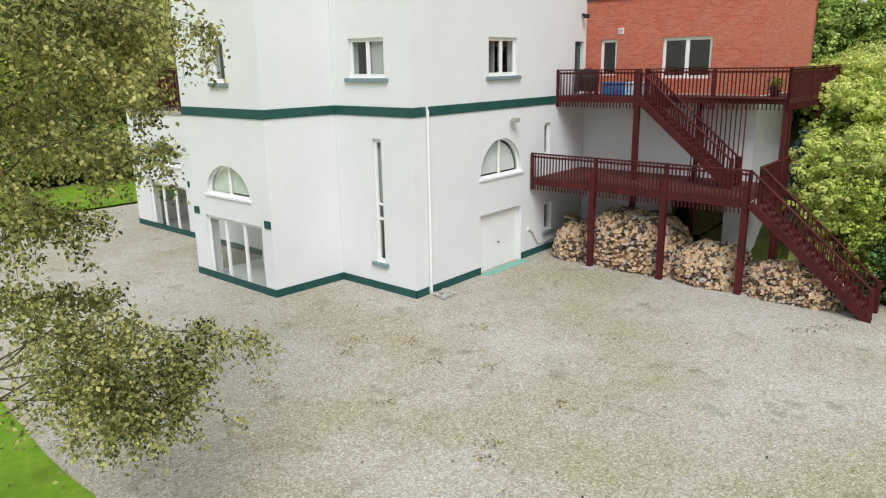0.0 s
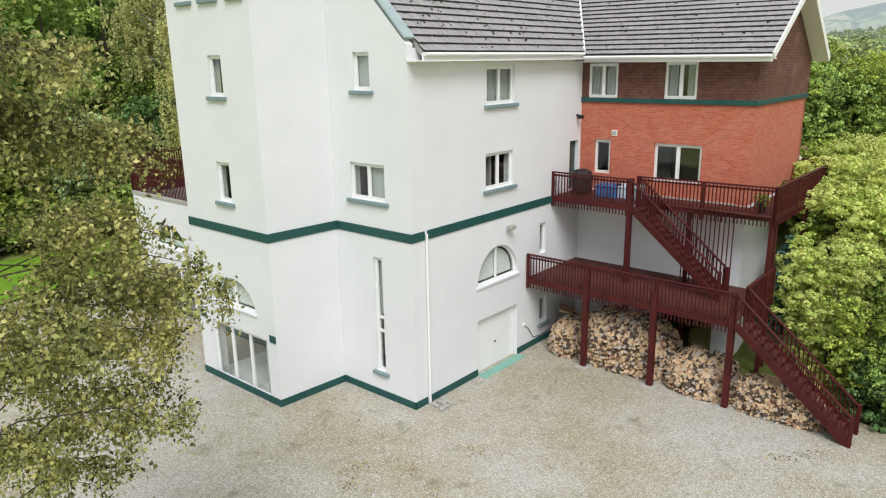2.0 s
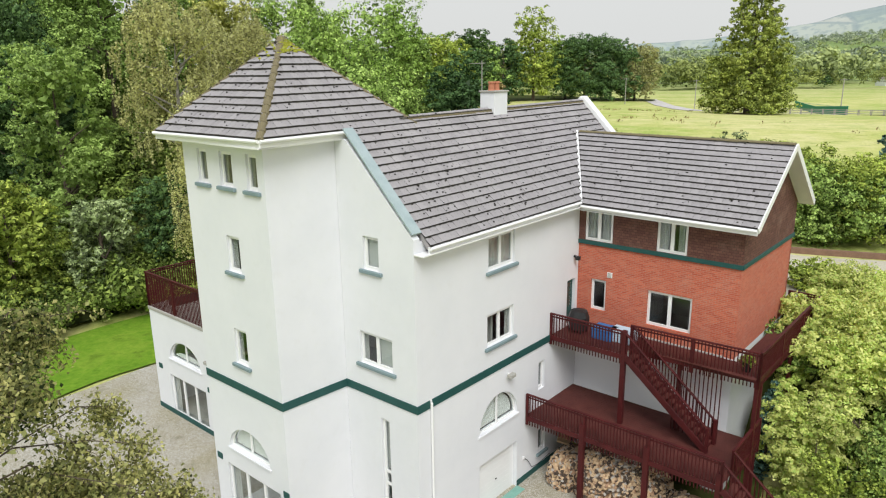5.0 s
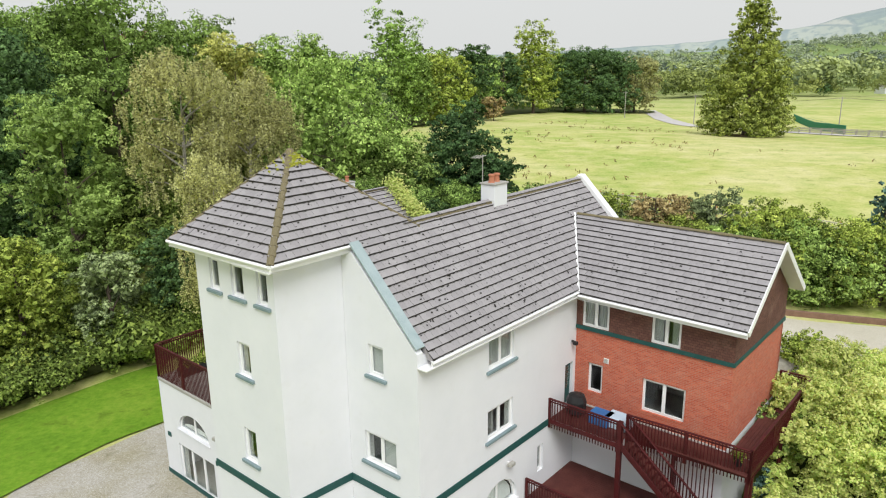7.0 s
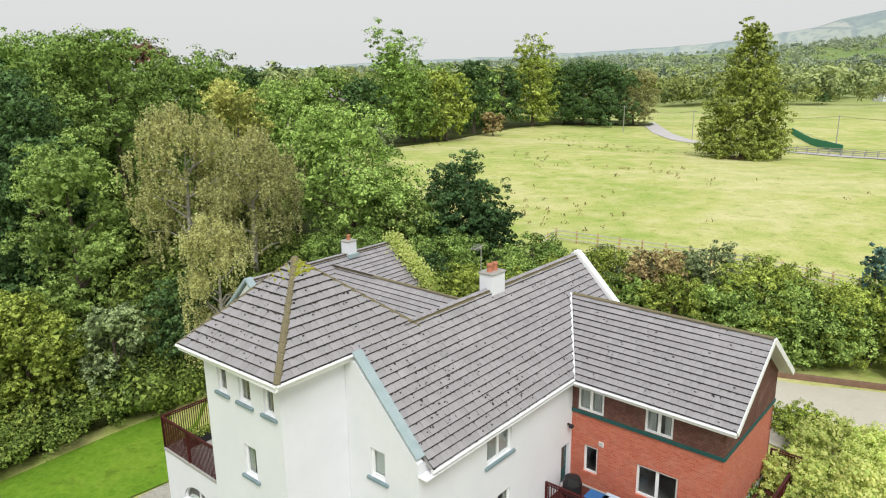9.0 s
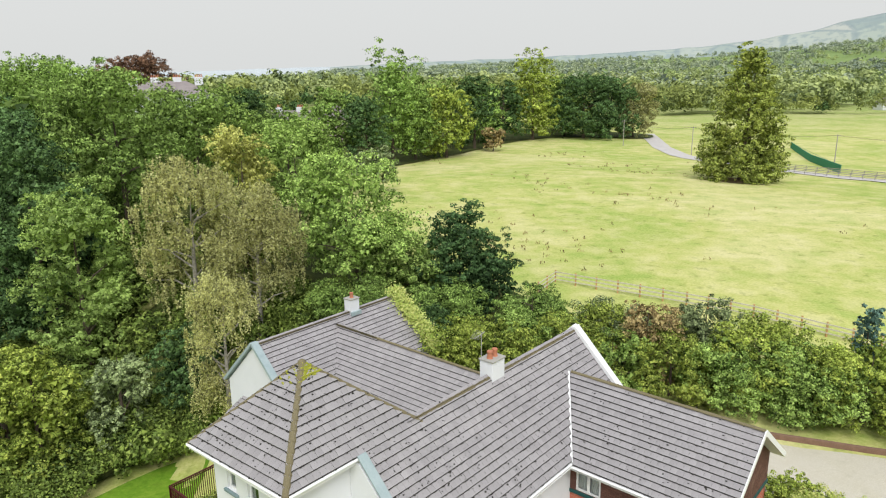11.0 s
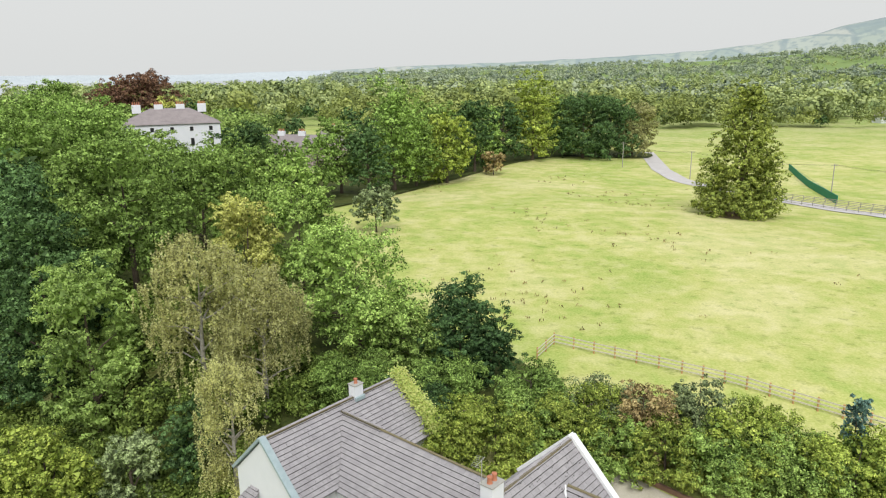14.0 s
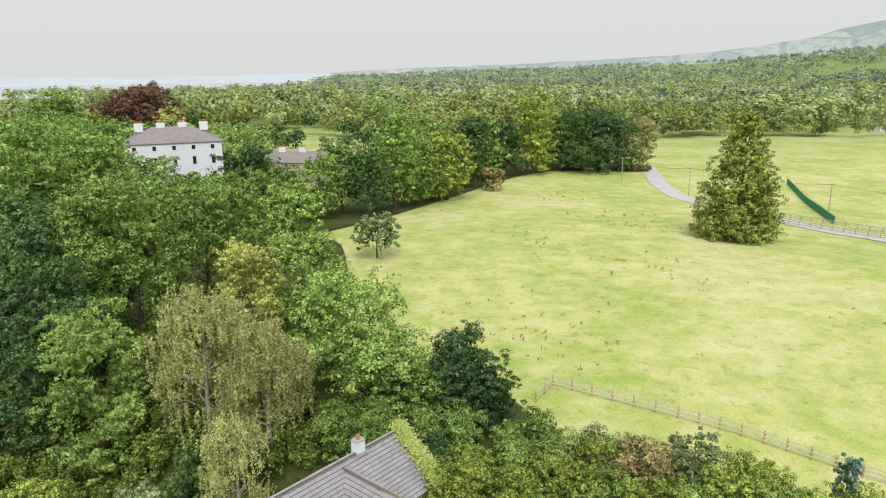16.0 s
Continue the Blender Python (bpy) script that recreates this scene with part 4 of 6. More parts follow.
def newel(deck, u, v, z0, z1, w=0.12):
    part("post", boxed((u - w / 2, v - w / 2, z0), (u + w / 2, v + w / 2, z1), 0.008), STAIN, deck)


def edge(deck, a, b, floor, top, skirt=0.42, posts=True):
    """A railed deck edge: slats hung over the fascia, top rail, mid rail and fascia joist."""
    balusters(deck, a, b, floor - skirt, floor - skirt, top - 0.04, top - 0.04)
    rail(deck, (*a, top), (*b, top))
    rail(deck, (*a, top - 0.12), (*b, top - 0.12), 0.03, 0.07, "rail")
    rail(deck, (*a, floor - 0.12), (*b, floor - 0.12), 0.05, 0.2, "joist")
    if posts:
        n = max(1, round((Vector(b) - Vector(a)).length / 2.7))
        for i in range(n + 1):
            p = Vector(a).lerp(Vector(b), i / n)
            newel(deck, p.x, p.y, floor - skirt, top + 0.03, 0.1)


def boards(deck, u0, u1, v0, v1, z, along_v=True, w=0.14):
    """Deck boards side by side with open joints."""
    n = int(((u1 - u0) if along_v else (v1 - v0)) / w)
    for i in range(n):
        if along_v:
            lo, hi = (u0 + i * w, v0, z - 0.03), (u0 + i * w + w - 0.008, v1, z)
        else:
            lo, hi = (u0, v0 + i * w, z - 0.03), (u1, v0 + i * w + w - 0.008, z)
        part("deck_board", boxed(lo, hi), BOARD, deck)


def stairs(deck, u0, u1, v0, v1, z0, z1, n, sides=(True, True)):
    """A flight from its foot (v0, z0) to its head (v1, z1), treads open, rails on both sides."""
    for i in range(1, n):
        k = i / n
        v, z = v0 + (v1 - v0) * k, z0 + (z1 - z0) * k
        part("tread", boxed((u0 + 0.04, v - 0.14, z - 0.045), (u1 - 0.04, v + 0.14, z), 0.006), BOARD, deck)
        part("riser", boxed((u0 + 0.04, v - 0.135, z - 0.17), (u1 - 0.04, v - 0.115, z - 0.05)), STAIN, deck)
    for u, on in ((u0, sides[0]), (u1, sides[1])):
        part("stringer", beam(bmesh.new(), (u, v0, z0 + 0.05), (u, v1, z1 - 0.05), 0.05, 0.26, 0.006), STAIN, deck)
        if on:
            balusters(deck, (u, v0), (u, v1), z0 + 0.1, z1 - 0.05, z0 + 0.95, z1 + 0.92, 0.13)
            rail(deck, (u, v0, z0 + 0.98), (u, v1, z1 + 0.97))
            newel(deck, u, v0, z0 - 0.05, z0 + 1.05)


deck = tagged(empty("timber_deck", HOUSE), "red-brown stained timber deck on two levels with stairs and slatted rails", "deck")
D1, D2 = 3.15, 6.2
boards(deck, 6.65, 10.55, -8.15, -0.05, D1)
edge(deck, (6.6, -0.1), (6.6, -8.15), D1, 4.12)
edge(deck, (7.55, -8.2), (10.5, -8.2), D1, 4.12)
for v in (-2.7, -5.4, -8.08):
    newel(deck, 6.62, v, 0.08, D1 + 0.5, 0.2)
    part("pad", boxed((6.35, v - 0.27, -0.05), (6.89, v + 0.27, 0.09), 0.03), CONCRETE, deck, "mossy concrete pad")
newel(deck, 10.4, -8.1, 0.2, D2, 0.14)
newel(deck, 8.45, -3.4, 0.0, D2 + 1.0, 0.19)
stairs(deck, 6.45, 7.45, -11.85, -8.25, 0.0, D1, 17)
boards(deck, 8.45, 10.55, -3.38, -0.05, D2)
boards(deck, 9.25, 10.55, -8.2, -3.4, D2)
boards(deck, 10.58, 17.7, -8.25, -7.0, D2, False)
edge(deck, (8.4, -0.05), (8.4, -3.4), D2, 7.17)
edge(deck, (9.2, -3.35), (9.5, -8.25), D2, 7.17)
edge(deck, (9.5, -8.25), (17.75, -8.3), D2, 7.17)
edge(deck, (17.75, -8.3), (17.75, -7.0), D2, 7.17)
stairs(deck, 8.4, 9.2, -6.95, -3.42, D1, D2, 17)
balusters(deck, (9.3, -5.2), (9.3, -7.0), D1, D1, D2, D2, 0.16)
newel(deck, 9.5, -5.3, 0.3, D2, 0.14)
newel(deck, 9.55, -8.2, 0.3, D2, 0.14)
newel(deck, 14.0, -8.2, 1.5, D2, 0.14)

balcony = tagged(empty("balcony_rail", HOUSE), "red-brown stained slatted balcony railing on the flat roof", "railing")
edge(balcony, (0.14, 8.75), (0.14, 18.9), 5.68, 7.5, 0.1)
edge(balcony, (0.14, 18.9), (9.4, 18.9), 5.68, 7.5, 0.1)


# ---- stacked firewood ----
CUT = [plain("split_log_pale", (0.46, 0.31, 0.18), (0.74, 0.57, 0.38), 5, 40, 0.9), plain("split_log_weathered", (0.30, 0.18, 0.11), (0.50, 0.34, 0.22), 5, 40, 0.9), plain("log_bark", (0.05, 0.035, 0.027), (0.14, 0.105, 0.08), 5, 30, 0.95), plain("split_log_grey", (0.38, 0.34, 0.30), (0.56, 0.52, 0.47), 5, 40, 0.9)]


def log_mesh(kind, seed):
    rnd = random.Random(seed)
    bm = bmesh.new()
    r, l = rnd.uniform(0.055, 0.105), rnd.uniform(0.25, 0.42)
    a0 = rnd.uniform(0, 6)
    sides = rnd.choice((3, 4, 4, 5))
    pts = [(r * rnd.uniform(0.85, 1.15) * math.cos(a0 + k * 6.283 / sides), r * rnd.uniform(0.5, 0.9) * math.sin(a0 + k * 6.283 / sides)) for k in range(sides)]
    f0 = [bm.verts.new((x, -l / 2, z)) for x, z in pts]
    f1 = [bm.verts.new((x, l / 2, z)) for x, z in pts]
    bm.faces.new(f0)
    bm.faces.new(f1[::-1])
    for i in range(sides):
        bm.faces.new((f0[i], f1[i], f1[(i + 1) % sides], f0[(i + 1) % sides]))
    bmesh.ops.recalc_face_normals(bm, faces=bm.faces[:])
    me = bpy.data.meshes.new("log")
    bm.to_mesh(me)
    bm.free()
    me.materials.append(CUT[kind])
    return me


LOGS = [log_mesh(k % 4 if k % 5 else 0, k) for k in range(14)]


def log_pile(u0, u1, v0, v1, top, count, label, seed):
    pile = tagged(empty("log_pile", HOUSE @ Matrix.Translation(((u0 + u1) / 2, (v0 + v1) / 2, 0))), label, "firewood")
    hu, hv = (u1 - u0) / 2, (v1 - v0) / 2
    rnd = random.Random(seed)
    # heap under the outer logs
    bm = bmesh.new()
    bmesh.ops.create_icosphere(bm, subdivisions=4, radius=1.0)
    for v in bm.verts:
        k = 1 + 0.06 * noise.noise(v.co * 4)
        e = 0.72
        v.co = Vector((hu * 0.93 * math.copysign(abs(v.co.x) ** e, v.co.x), hv * 0.93 * math.copysign(abs(v.co.y) ** e, v.co.y), top * 0.93 * max(-0.02, v.co.z) ** e if v.co.z > 0 else -0.05)) * k
    part("core", bm, CUT[1], pile, "packed logs within the stack")
    verts, faces, mats = [], [], []
    for i in range(count):
        a, b = math.pi + rnd.uniform(-1.9, 1.9), math.asin(rnd.uniform(0.0, 1.0))
        e = 0.72
        sg = lambda q: math.copysign(abs(q) ** e, q)
        x, y, z = hu * sg(math.cos(a) * math.cos(b)), hv * sg(math.sin(a) * math.cos(b)), top * math.sin(b) ** e
        tidy = 14 if rnd.random() < 0.65 else 80
        m = Matrix.Translation((x, y, max(0.05, z + rnd.uniform(-0.06, 0.03)))) @ Euler((radians(rnd.uniform(-14, 14)), radians(rnd.uniform(0, 360)), radians(90 + rnd.uniform(-tidy, tidy)))).to_matrix().to_4x4()
        me = rnd.choice(LOGS)
        if i < 300:
            ob = new("log", me)
            ob.parent = pile
            ob.matrix_local = m
        else:
            k, c = len(verts), CUT.index(me.materials[0])
            verts += [tuple(m @ v.co) for v in me.vertices]
            for f in me.polygons:
                faces.append(tuple(k + j for j in f.vertices))
                mats.append(c)
    if faces:
        me = bpy.data.meshes.new("logs")
        me.from_pydata(verts, [], faces)
        for c in CUT:
            me.materials.append(c)
        me.polygons.foreach_set("material_index", mats)
        tagged(part("log_heap", me, None, pile), kind="stuff")


log_pile(7.0, 9.6, -2.2, -0.7, 1.35, 850, "weathered split logs heaped against the wall", 1)
log_pile(6.95, 9.4, -5.75, -1.9, 2.1, 2100, "tall stack of pale split firewood beneath the deck", 2)
log_pile(6.8, 9.0, -8.0, -5.75, 1.35, 1250, "low heap of greyish split firewood beneath the deck", 3)
log_pile(6.75, 7.9, -10.9, -8.15, 1.2, 1000, "firewood and branches stacked beneath the stairs", 4)


# ---- plants ----
def leaf_mesh(name, pos, nrm, size, seed, material, aspect=0.75, droop=0.0, jitter=0.33, three=False):
    """Many small leaves as one mesh: four-cornered and folded along their middle, or three-cornered where far off."""
    rg = np.random.default_rng(seed)
    n = len(pos)
    nrm = nrm + rg.normal(0, jitter, (n, 3))
    nrm /= np.linalg.norm(nrm, axis=1, keepdims=True) + 1e-9
    t = rg.normal(0, 1, (n, 3))
    t[:, 2] -= droop
    t -= nrm * np.sum(t * nrm, 1, keepdims=True)
    t /= np.linalg.norm(t, axis=1, keepdims=True) + 1e-9
    b = np.cross(nrm, t)
    s = (size * rg.uniform(0.6, 1.35, n))[:, None]
    w = s * aspect
    fold = nrm * s * 0.18
    vs = np.stack([pos - t * s * 0.5, pos + b * w * 0.5 + fold, pos + t * s * 0.5, pos - b * w * 0.5 + fold], 1).reshape(-1, 3)
    k = np.arange(n)[:, None] * 4
    tri = np.concatenate([k + [[0, 1, 2]], k + [[0, 2, 3]]], 1).reshape(-1, 3)
    if three:
        vs = np.stack([pos - t * s * 0.6, pos + t * s * 0.35 + b * w * 0.65, pos + t * s * 0.5 - b * w * 0.55], 1).reshape(-1, 3)
        tri = np.arange(3 * n).reshape(-1, 3)
    me = bpy.data.meshes.new(name)
    me.vertices.add(len(vs))
    me.vertices.foreach_set("co", vs.astype(np.float32).ravel())
    me.loops.add(tri.size)
    me.loops.foreach_set("vertex_index", tri.astype(np.int32).ravel())
    me.polygons.add(len(tri))
    me.polygons.foreach_set("loop_start", np.arange(0, tri.size, 3, dtype=np.int32))
    me.update(calc_edges=True)
    me.materials.append(material)
    return me


def lobes(kind, r, h, rg, n):
    """Centres and radii of the clumps that make a crown of radius r and height h, standing on z = 0."""
    out = []
    for i in range(n):
        a, k = rg.uniform(0, 2 * np.pi), rg.uniform(0, 1)
        if kind == "cone":
            z = k ** 1.25 * 0.95
            rr = (1 - z) ** 0.6 * 0.82 * (0.8 + 0.2 * min(1, z / 0.2)) + 0.03
            z = 0.04 + z * 0.92
            lr = 0.13 + 0.17 * (1 - z)
        elif kind == "column":
            z = 0.08 + 0.85 * k
            rr = 0.75 * math.sin(math.pi * (0.2 + 0.72 * k)) ** 0.6
            lr = rg.uniform(0.26, 0.42)
        elif kind == "shrub":
            z = 0.06 + 0.68 * k
            rr = 0.8 * math.sqrt(max(0.0, 1 - (z - 0.1) ** 2))
            lr = rg.uniform(0.22, 0.36)
        else:
            z = 0.10 + 0.80 * k
            rr = 0.82 * math.sin(math.pi * (0.26 + 0.64 * k)) ** 0.6
            lr = rg.uniform(0.20, 0.36)
        q = rr * math.sqrt(rg.uniform(0.35, 1.0))
        out.append((q * math.cos(a) * r, q * math.sin(a) * r, z * h, lr * r))
    return np.array(out)


def crown_mesh(kind, r, h, size, count, seed, material, droop=0.0, three=True):
    """A crown of lobes, each lobe a heap of tufts, each tuft a cap of small leaves; gaps stay between the lobes."""
    rg = np.random.default_rng(seed)
    n = {"cone": 280, "column": 120, "shrub": 46}.get(kind, 64)
    L = lobes(kind, r, h, rg, n)
    w = L[:, 3] ** 2
    per = 34
    m = max(60, count // per)
    lobe = rg.choice(len(L), m, p=w / w.sum())
    d1 = rg.normal(0, 1, (m, 3))
    d1[:, 2] += 0.45
    d1 /= np.linalg.norm(d1, axis=1, keepdims=True)
    off = d1 * (L[lobe, 3] * rg.uniform(0.66, 1.08, m))[:, None]
    off[:, 2] *= 2.0 if kind == "column" else 0.72
    if kind == "cone":
        off[:, 2] -= 0.35 * np.hypot(off[:, 0], off[:, 1])
    centre = L[lobe, :3] + off
    tuft = np.clip(L[lobe, 3] * rg.uniform(0.2, 0.42, m), size * 1.3, 0.8 if kind == "cone" else 1.3)
    pick = rg.integers(0, m, count)
    d2 = rg.normal(0, 1, (count, 3))
    d2[:, 2] += 0.5
    d2 /= np.linalg.norm(d2, axis=1, keepdims=True)
    leaf = d2 * (tuft[pick] * rg.uniform(0.45, 1.1, count))[:, None]
    leaf[:, 2] *= 0.62
    nrm = 0.75 * d2 + 0.5 * d1[pick]
    if droop > 0:
        # hanging strands: runs of leaves below one twig
        run = 20
        k = count // run * run
        leaf[:k] = np.repeat(leaf[:k:run], run, 0) + rg.normal(0, 0.05, (k, 3))
        pick[:k] = np.repeat(pick[:k:run], run)
        leaf[:k, 2] -= droop * np.tile(np.linspace(0, 1, run), k // run) * rg.uniform(0.4, 1.7, k // run).repeat(run)
    pos = centre[pick] + leaf
    # sparse larger leaves deep inside close the crown
    q = count // (12 if droop == 0 else 30)
    p2 = rg.choice(len(L), q)
    inside = L[p2, :3] * np.array([0.72, 0.72, 0.94]) + rg.normal(0, 0.3, (q, 3)) * L[p2, 3:4]
    pos, nrm = np.concatenate([pos, inside]), np.concatenate([nrm, rg.normal(0, 1, (q, 3))])
    pos[:, 2] = np.maximum(pos[:, 2], 0.05)
    sizes = np.concatenate([np.full(count, size), np.full(q, size * 2.2)])
    return leaf_mesh("crown", pos, nrm, sizes, seed + 1, material, droop=droop, jitter=0.3, three=three)


def trunk_mesh(h, r0, spread, seed, limbs=7):
    rnd = random.Random(seed)
    bm = bmesh.new()
    lean = [rnd.uniform(-0.04, 0.04) * h for _ in range(2)]
    line = [(lean[0] * k * k, lean[1] * k * k, h * k) for k in (0, 0.15, 0.4, 0.7, 1)]
    tube(bm, line, [r0 * 1.35, r0, r0 * 0.75, r0 * 0.45, r0 * 0.12], 8)
    for i in range(limbs):
        k = rnd.uniform(0.3, 0.85)
        a = rnd.uniform(0, 6.283)
        l = spread * rnd.uniform(0.5, 0.9)
        p = Vector((lean[0] * k * k, lean[1] * k * k, h * k))
        q = p + Vector((math.cos(a) * l * 0.5, math.sin(a) * l * 0.5, h * 0.08))
        e = p + Vector((math.cos(a + 0.2) * l, math.sin(a + 0.2) * l, h * rnd.uniform(0.08, 0.2)))
        tube(bm, [p, q, e], [r0 * 0.4, r0 * 0.25, r0 * 0.06], 6)
    return bm


FOL = {
    "oak": foliage("oak_leaves", (0.045, 0.082, 0.022), (0.175, 0.295, 0.075), (0.36, 0.53, 0.165)),
    "bright": foliage("sycamore_leaves", (0.062, 0.12, 0.03), (0.225, 0.375, 0.095), (0.44, 0.61, 0.20)),
    "dark": foliage("dark_leaves", (0.022, 0.045, 0.02), (0.075, 0.15, 0.06), (0.14, 0.24, 0.10)),
    "yew": foliage("yew_needles", (0.03, 0.06, 0.025), (0.06, 0.13, 0.055), (0.11, 0.20, 0.085)),
    "lime": foliage("yellow_green_leaves", (0.28, 0.31, 0.08), (0.47, 0.50, 0.15), (0.61, 0.61, 0.24)),
    "hedge": foliage("golden_hedge_leaves", (0.42, 0.58, 0.13), (0.57, 0.70, 0.21), (0.60, 0.70, 0.30), 0.3, 1.0),
    "birch": foliage("autumn_birch_leaves", (0.27, 0.28, 0.12), (0.53, 0.54, 0.24), (0.70, 0.67, 0.36), 0.45),
    "grey": foliage("grey_green_leaves", (0.085, 0.12, 0.06), (0.23, 0.31, 0.16), (0.38, 0.47, 0.27)),
    "laurel": foliage("laurel_leaves", (0.07, 0.12, 0.025), (0.24, 0.35, 0.07), (0.47, 0.55, 0.14)),
    "red": foliage("copper_beech_leaves", (0.09, 0.055, 0.045), (0.19, 0.105, 0.08), (0.30, 0.18, 0.13)),
    "brown": foliage("brown_seeding_shrub", (0.17, 0.13, 0.06), (0.33, 0.25, 0.13), (0.47, 0.40, 0.22)),
    "blue": foliage("blue_conifer", (0.03, 0.073, 0.073), (0.103, 0.208, 0.208), (0.206, 0.343, 0.326)),
    "limetree": foliage("lime_tree_leaves", (0.06, 0.10, 0.025), (0.19, 0.265, 0.06), (0.38, 0.43, 0.13)),
    "under": foliage("undergrowth_leaves", (0.03, 0.055, 0.015), (0.11, 0.18, 0.045), (0.25, 0.33, 0.09)),
    "near": foliage("turning_birch_leaves", (0.06, 0.095, 0.03), (0.27, 0.305, 0.125), (0.56, 0.54, 0.27), 0.4),
    "wood": foliage("mixed_wood_leaves", (0.05, 0.09, 0.026), (0.19, 0.315, 0.085), (0.41, 0.56, 0.19), 0.22, 0.7, 0.07, 0.55),
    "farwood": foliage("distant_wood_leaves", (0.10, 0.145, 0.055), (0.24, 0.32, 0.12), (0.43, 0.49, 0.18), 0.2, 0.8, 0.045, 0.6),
    # far and farther: distance haze put into the leaf colours
    "far": foliage("far_haze_tinted_leaves", (0.13, 0.18, 0.09), (0.25, 0.33, 0.155), (0.40, 0.46, 0.22), 0.1, 0.8, 0.05, 0.65),
    "farther": foliage("farther_haze_tinted_leaves", (0.19, 0.25, 0.21), (0.28, 0.345, 0.27), (0.38, 0.44, 0.33), 0.1, 0.8, 0.015, 0.6),
}


def tree(x, y, top, r, kind, shape="dome", size=0.42, dens=1.0, droop=0.0, name="tree", label="", category="tree", base=None, skirt=0.08, bark=BARK, limbs=7):
    """A tree or bush standing on the land, with a trunk, limbs and a crown of many leaves."""
    z0 = ground_z(x, y) if base is None else base
    h = top - z0
    seed = int(abs(x * 37 + y * 91 + top * 13)) + 3
    t = tagged(empty(name, Matrix.Translation((x, y, z0))), label, category)
    part("trunk", trunk_mesh(h * 0.75, max(0.05, 0.014 * h + 0.01 * r), r * 0.8, seed, limbs), bark, t)
    ch = h * (1 - skirt)
    area = 4 * math.pi * r * max(r, ch / 2)
    size *= 0.66 if size > 0.13 else 0.9
    near = size < 0.12
    count = int(min(25000 * max(1.0, dens), max(900, dens * (1.0 if near else 1.25) * area / (size * size * 0.75))))
    c = part("crown", crown_mesh(shape, r, ch, max(size, 1.3 * math.sqrt(area / count)), count, seed, FOL[kind], droop, not near), None, t)
    c.location = (0, 0, h * skirt)
    return t


BROAD = "leafy summer tree"
# round the house
tree(-8.5, 64, 22.2, 7.2, "bright", size=0.3, label="tall bright green sycamore behind the house", skirt=0.08)
tree(-3.5, 62, 15, 5.0, "bright", size=0.29, label="bright green sycamore beside the yew", skirt=0.05)
tree(1.3, 60, 16.8, 3.6, "yew", "column", 0.28, 1.9, label="dark upright yew by the meadow fence", skirt=0.05)
tree(4.2, 59, 14.2, 2.8, "yew", "column", 0.28, 1.9, label="dark yew beside a taller one", skirt=0.05)
tree(-21.3, 57, 23.4, 5.6, "birch", "dome", 0.2, 0.95, 1.0, label="weeping birch with thin brownish autumn leaves", bark=PALEBARK, skirt=0.2, limbs=14)
tree(-15.2, 54, 22.0, 4.4, "birch", "dome", 0.2, 0.95, 1.0, label="weeping birch turning brown", bark=PALEBARK, skirt=0.2, limbs=12)
tree(-16.3, 48, 16.4, 3.0, "birch", "dome", 0.17, 0.9, 1.2, label="small weeping birch with grey-brown twigs", bark=PALEBARK, limbs=12)
tree(-20.1, 68, 25.3, 4.0, "lime", size=0.26, dens=0.9, label="slender tree with yellowing leaves")
tree(-15.3, 72, 25.0, 5.2, "bright", size=0.28, dens=0.9, label="pale green ash tree")
tree(-36, 78, 30.7, 8.6, "oak", size=0.4, label="large oak in the wood", skirt=0.15)
tree(-31.9, 90, 28.0, 8.0, "oak", size=0.4, label="broad oak in the wood")
tree(-39.8, 66, 25.4, 6.5, "dark", size=0.34, label="dark evergreen tree at the wood's edge", skirt=0.1)
tree(-32.8, 60, 22.0, 5.2, "wood", size=0.28, label="grey-green willow tree at the wood's edge", skirt=0.12)
tree(-48, 74, 28, 8.0, "dark", size=0.45, label="dark tree deep in the wood", skirt=0.1)
tree(-29.8, 46, 12.8, 3.8, "laurel", "shrub", 0.28, label="yellow-green conifer-like shrub by the lawn", skirt=0.05)
tree(-25.2, 49.5, 11.5, 2.8, "grey", "shrub", 0.25, label="grey-green willow shrub by the lawn", skirt=0.05)
tree(-20.5, 52.5, 11.5, 3.4, "dark", "shrub", 0.28, label="dark laurel by the lawn", skirt=0.03)
tree(-32, 46, 12.5, 4.5, "laurel", "shrub", 0.3, label="rhododendron thicket by the lawn", skirt=0.03)
tree(-37, 40, 12, 4.5, "oak", "shrub", 0.3, label="rhododendron thicket by the lawn", skirt=0.03)

# things on the decks and under them
bin_ = tagged(empty("barbecue", HOUSE @ Matrix.Translation((9.5, -0.75, D2))), "covered black barbecue standing on the upper deck", "barbecue")
part("cover", tube(bmesh.new(), [(0, 0, 0.15), (0, 0, 0.7), (0, 0, 0.95), (0, 0, 1.02)], [0.42, 0.46, 0.36, 0.12], 10), BLACK, bin_)
for x, y in ((-0.25, -0.25), (0.25, -0.25), (0.25, 0.25), (-0.25, 0.25)):
    part("leg", tube(bmesh.new(), [(x, y, 0), (x, y, 0.3)], [0.03, 0.03], 6), BLACK, bin_)
BLUEPL = plain("blue_plastic", (0.03, 0.12, 0.32), (0.05, 0.17, 0.40), 3, 30, 0.4)
PALEBL = plain("pale_blue_plastic", (0.42, 0.55, 0.66), (0.52, 0.64, 0.72), 3, 30, 0.4)
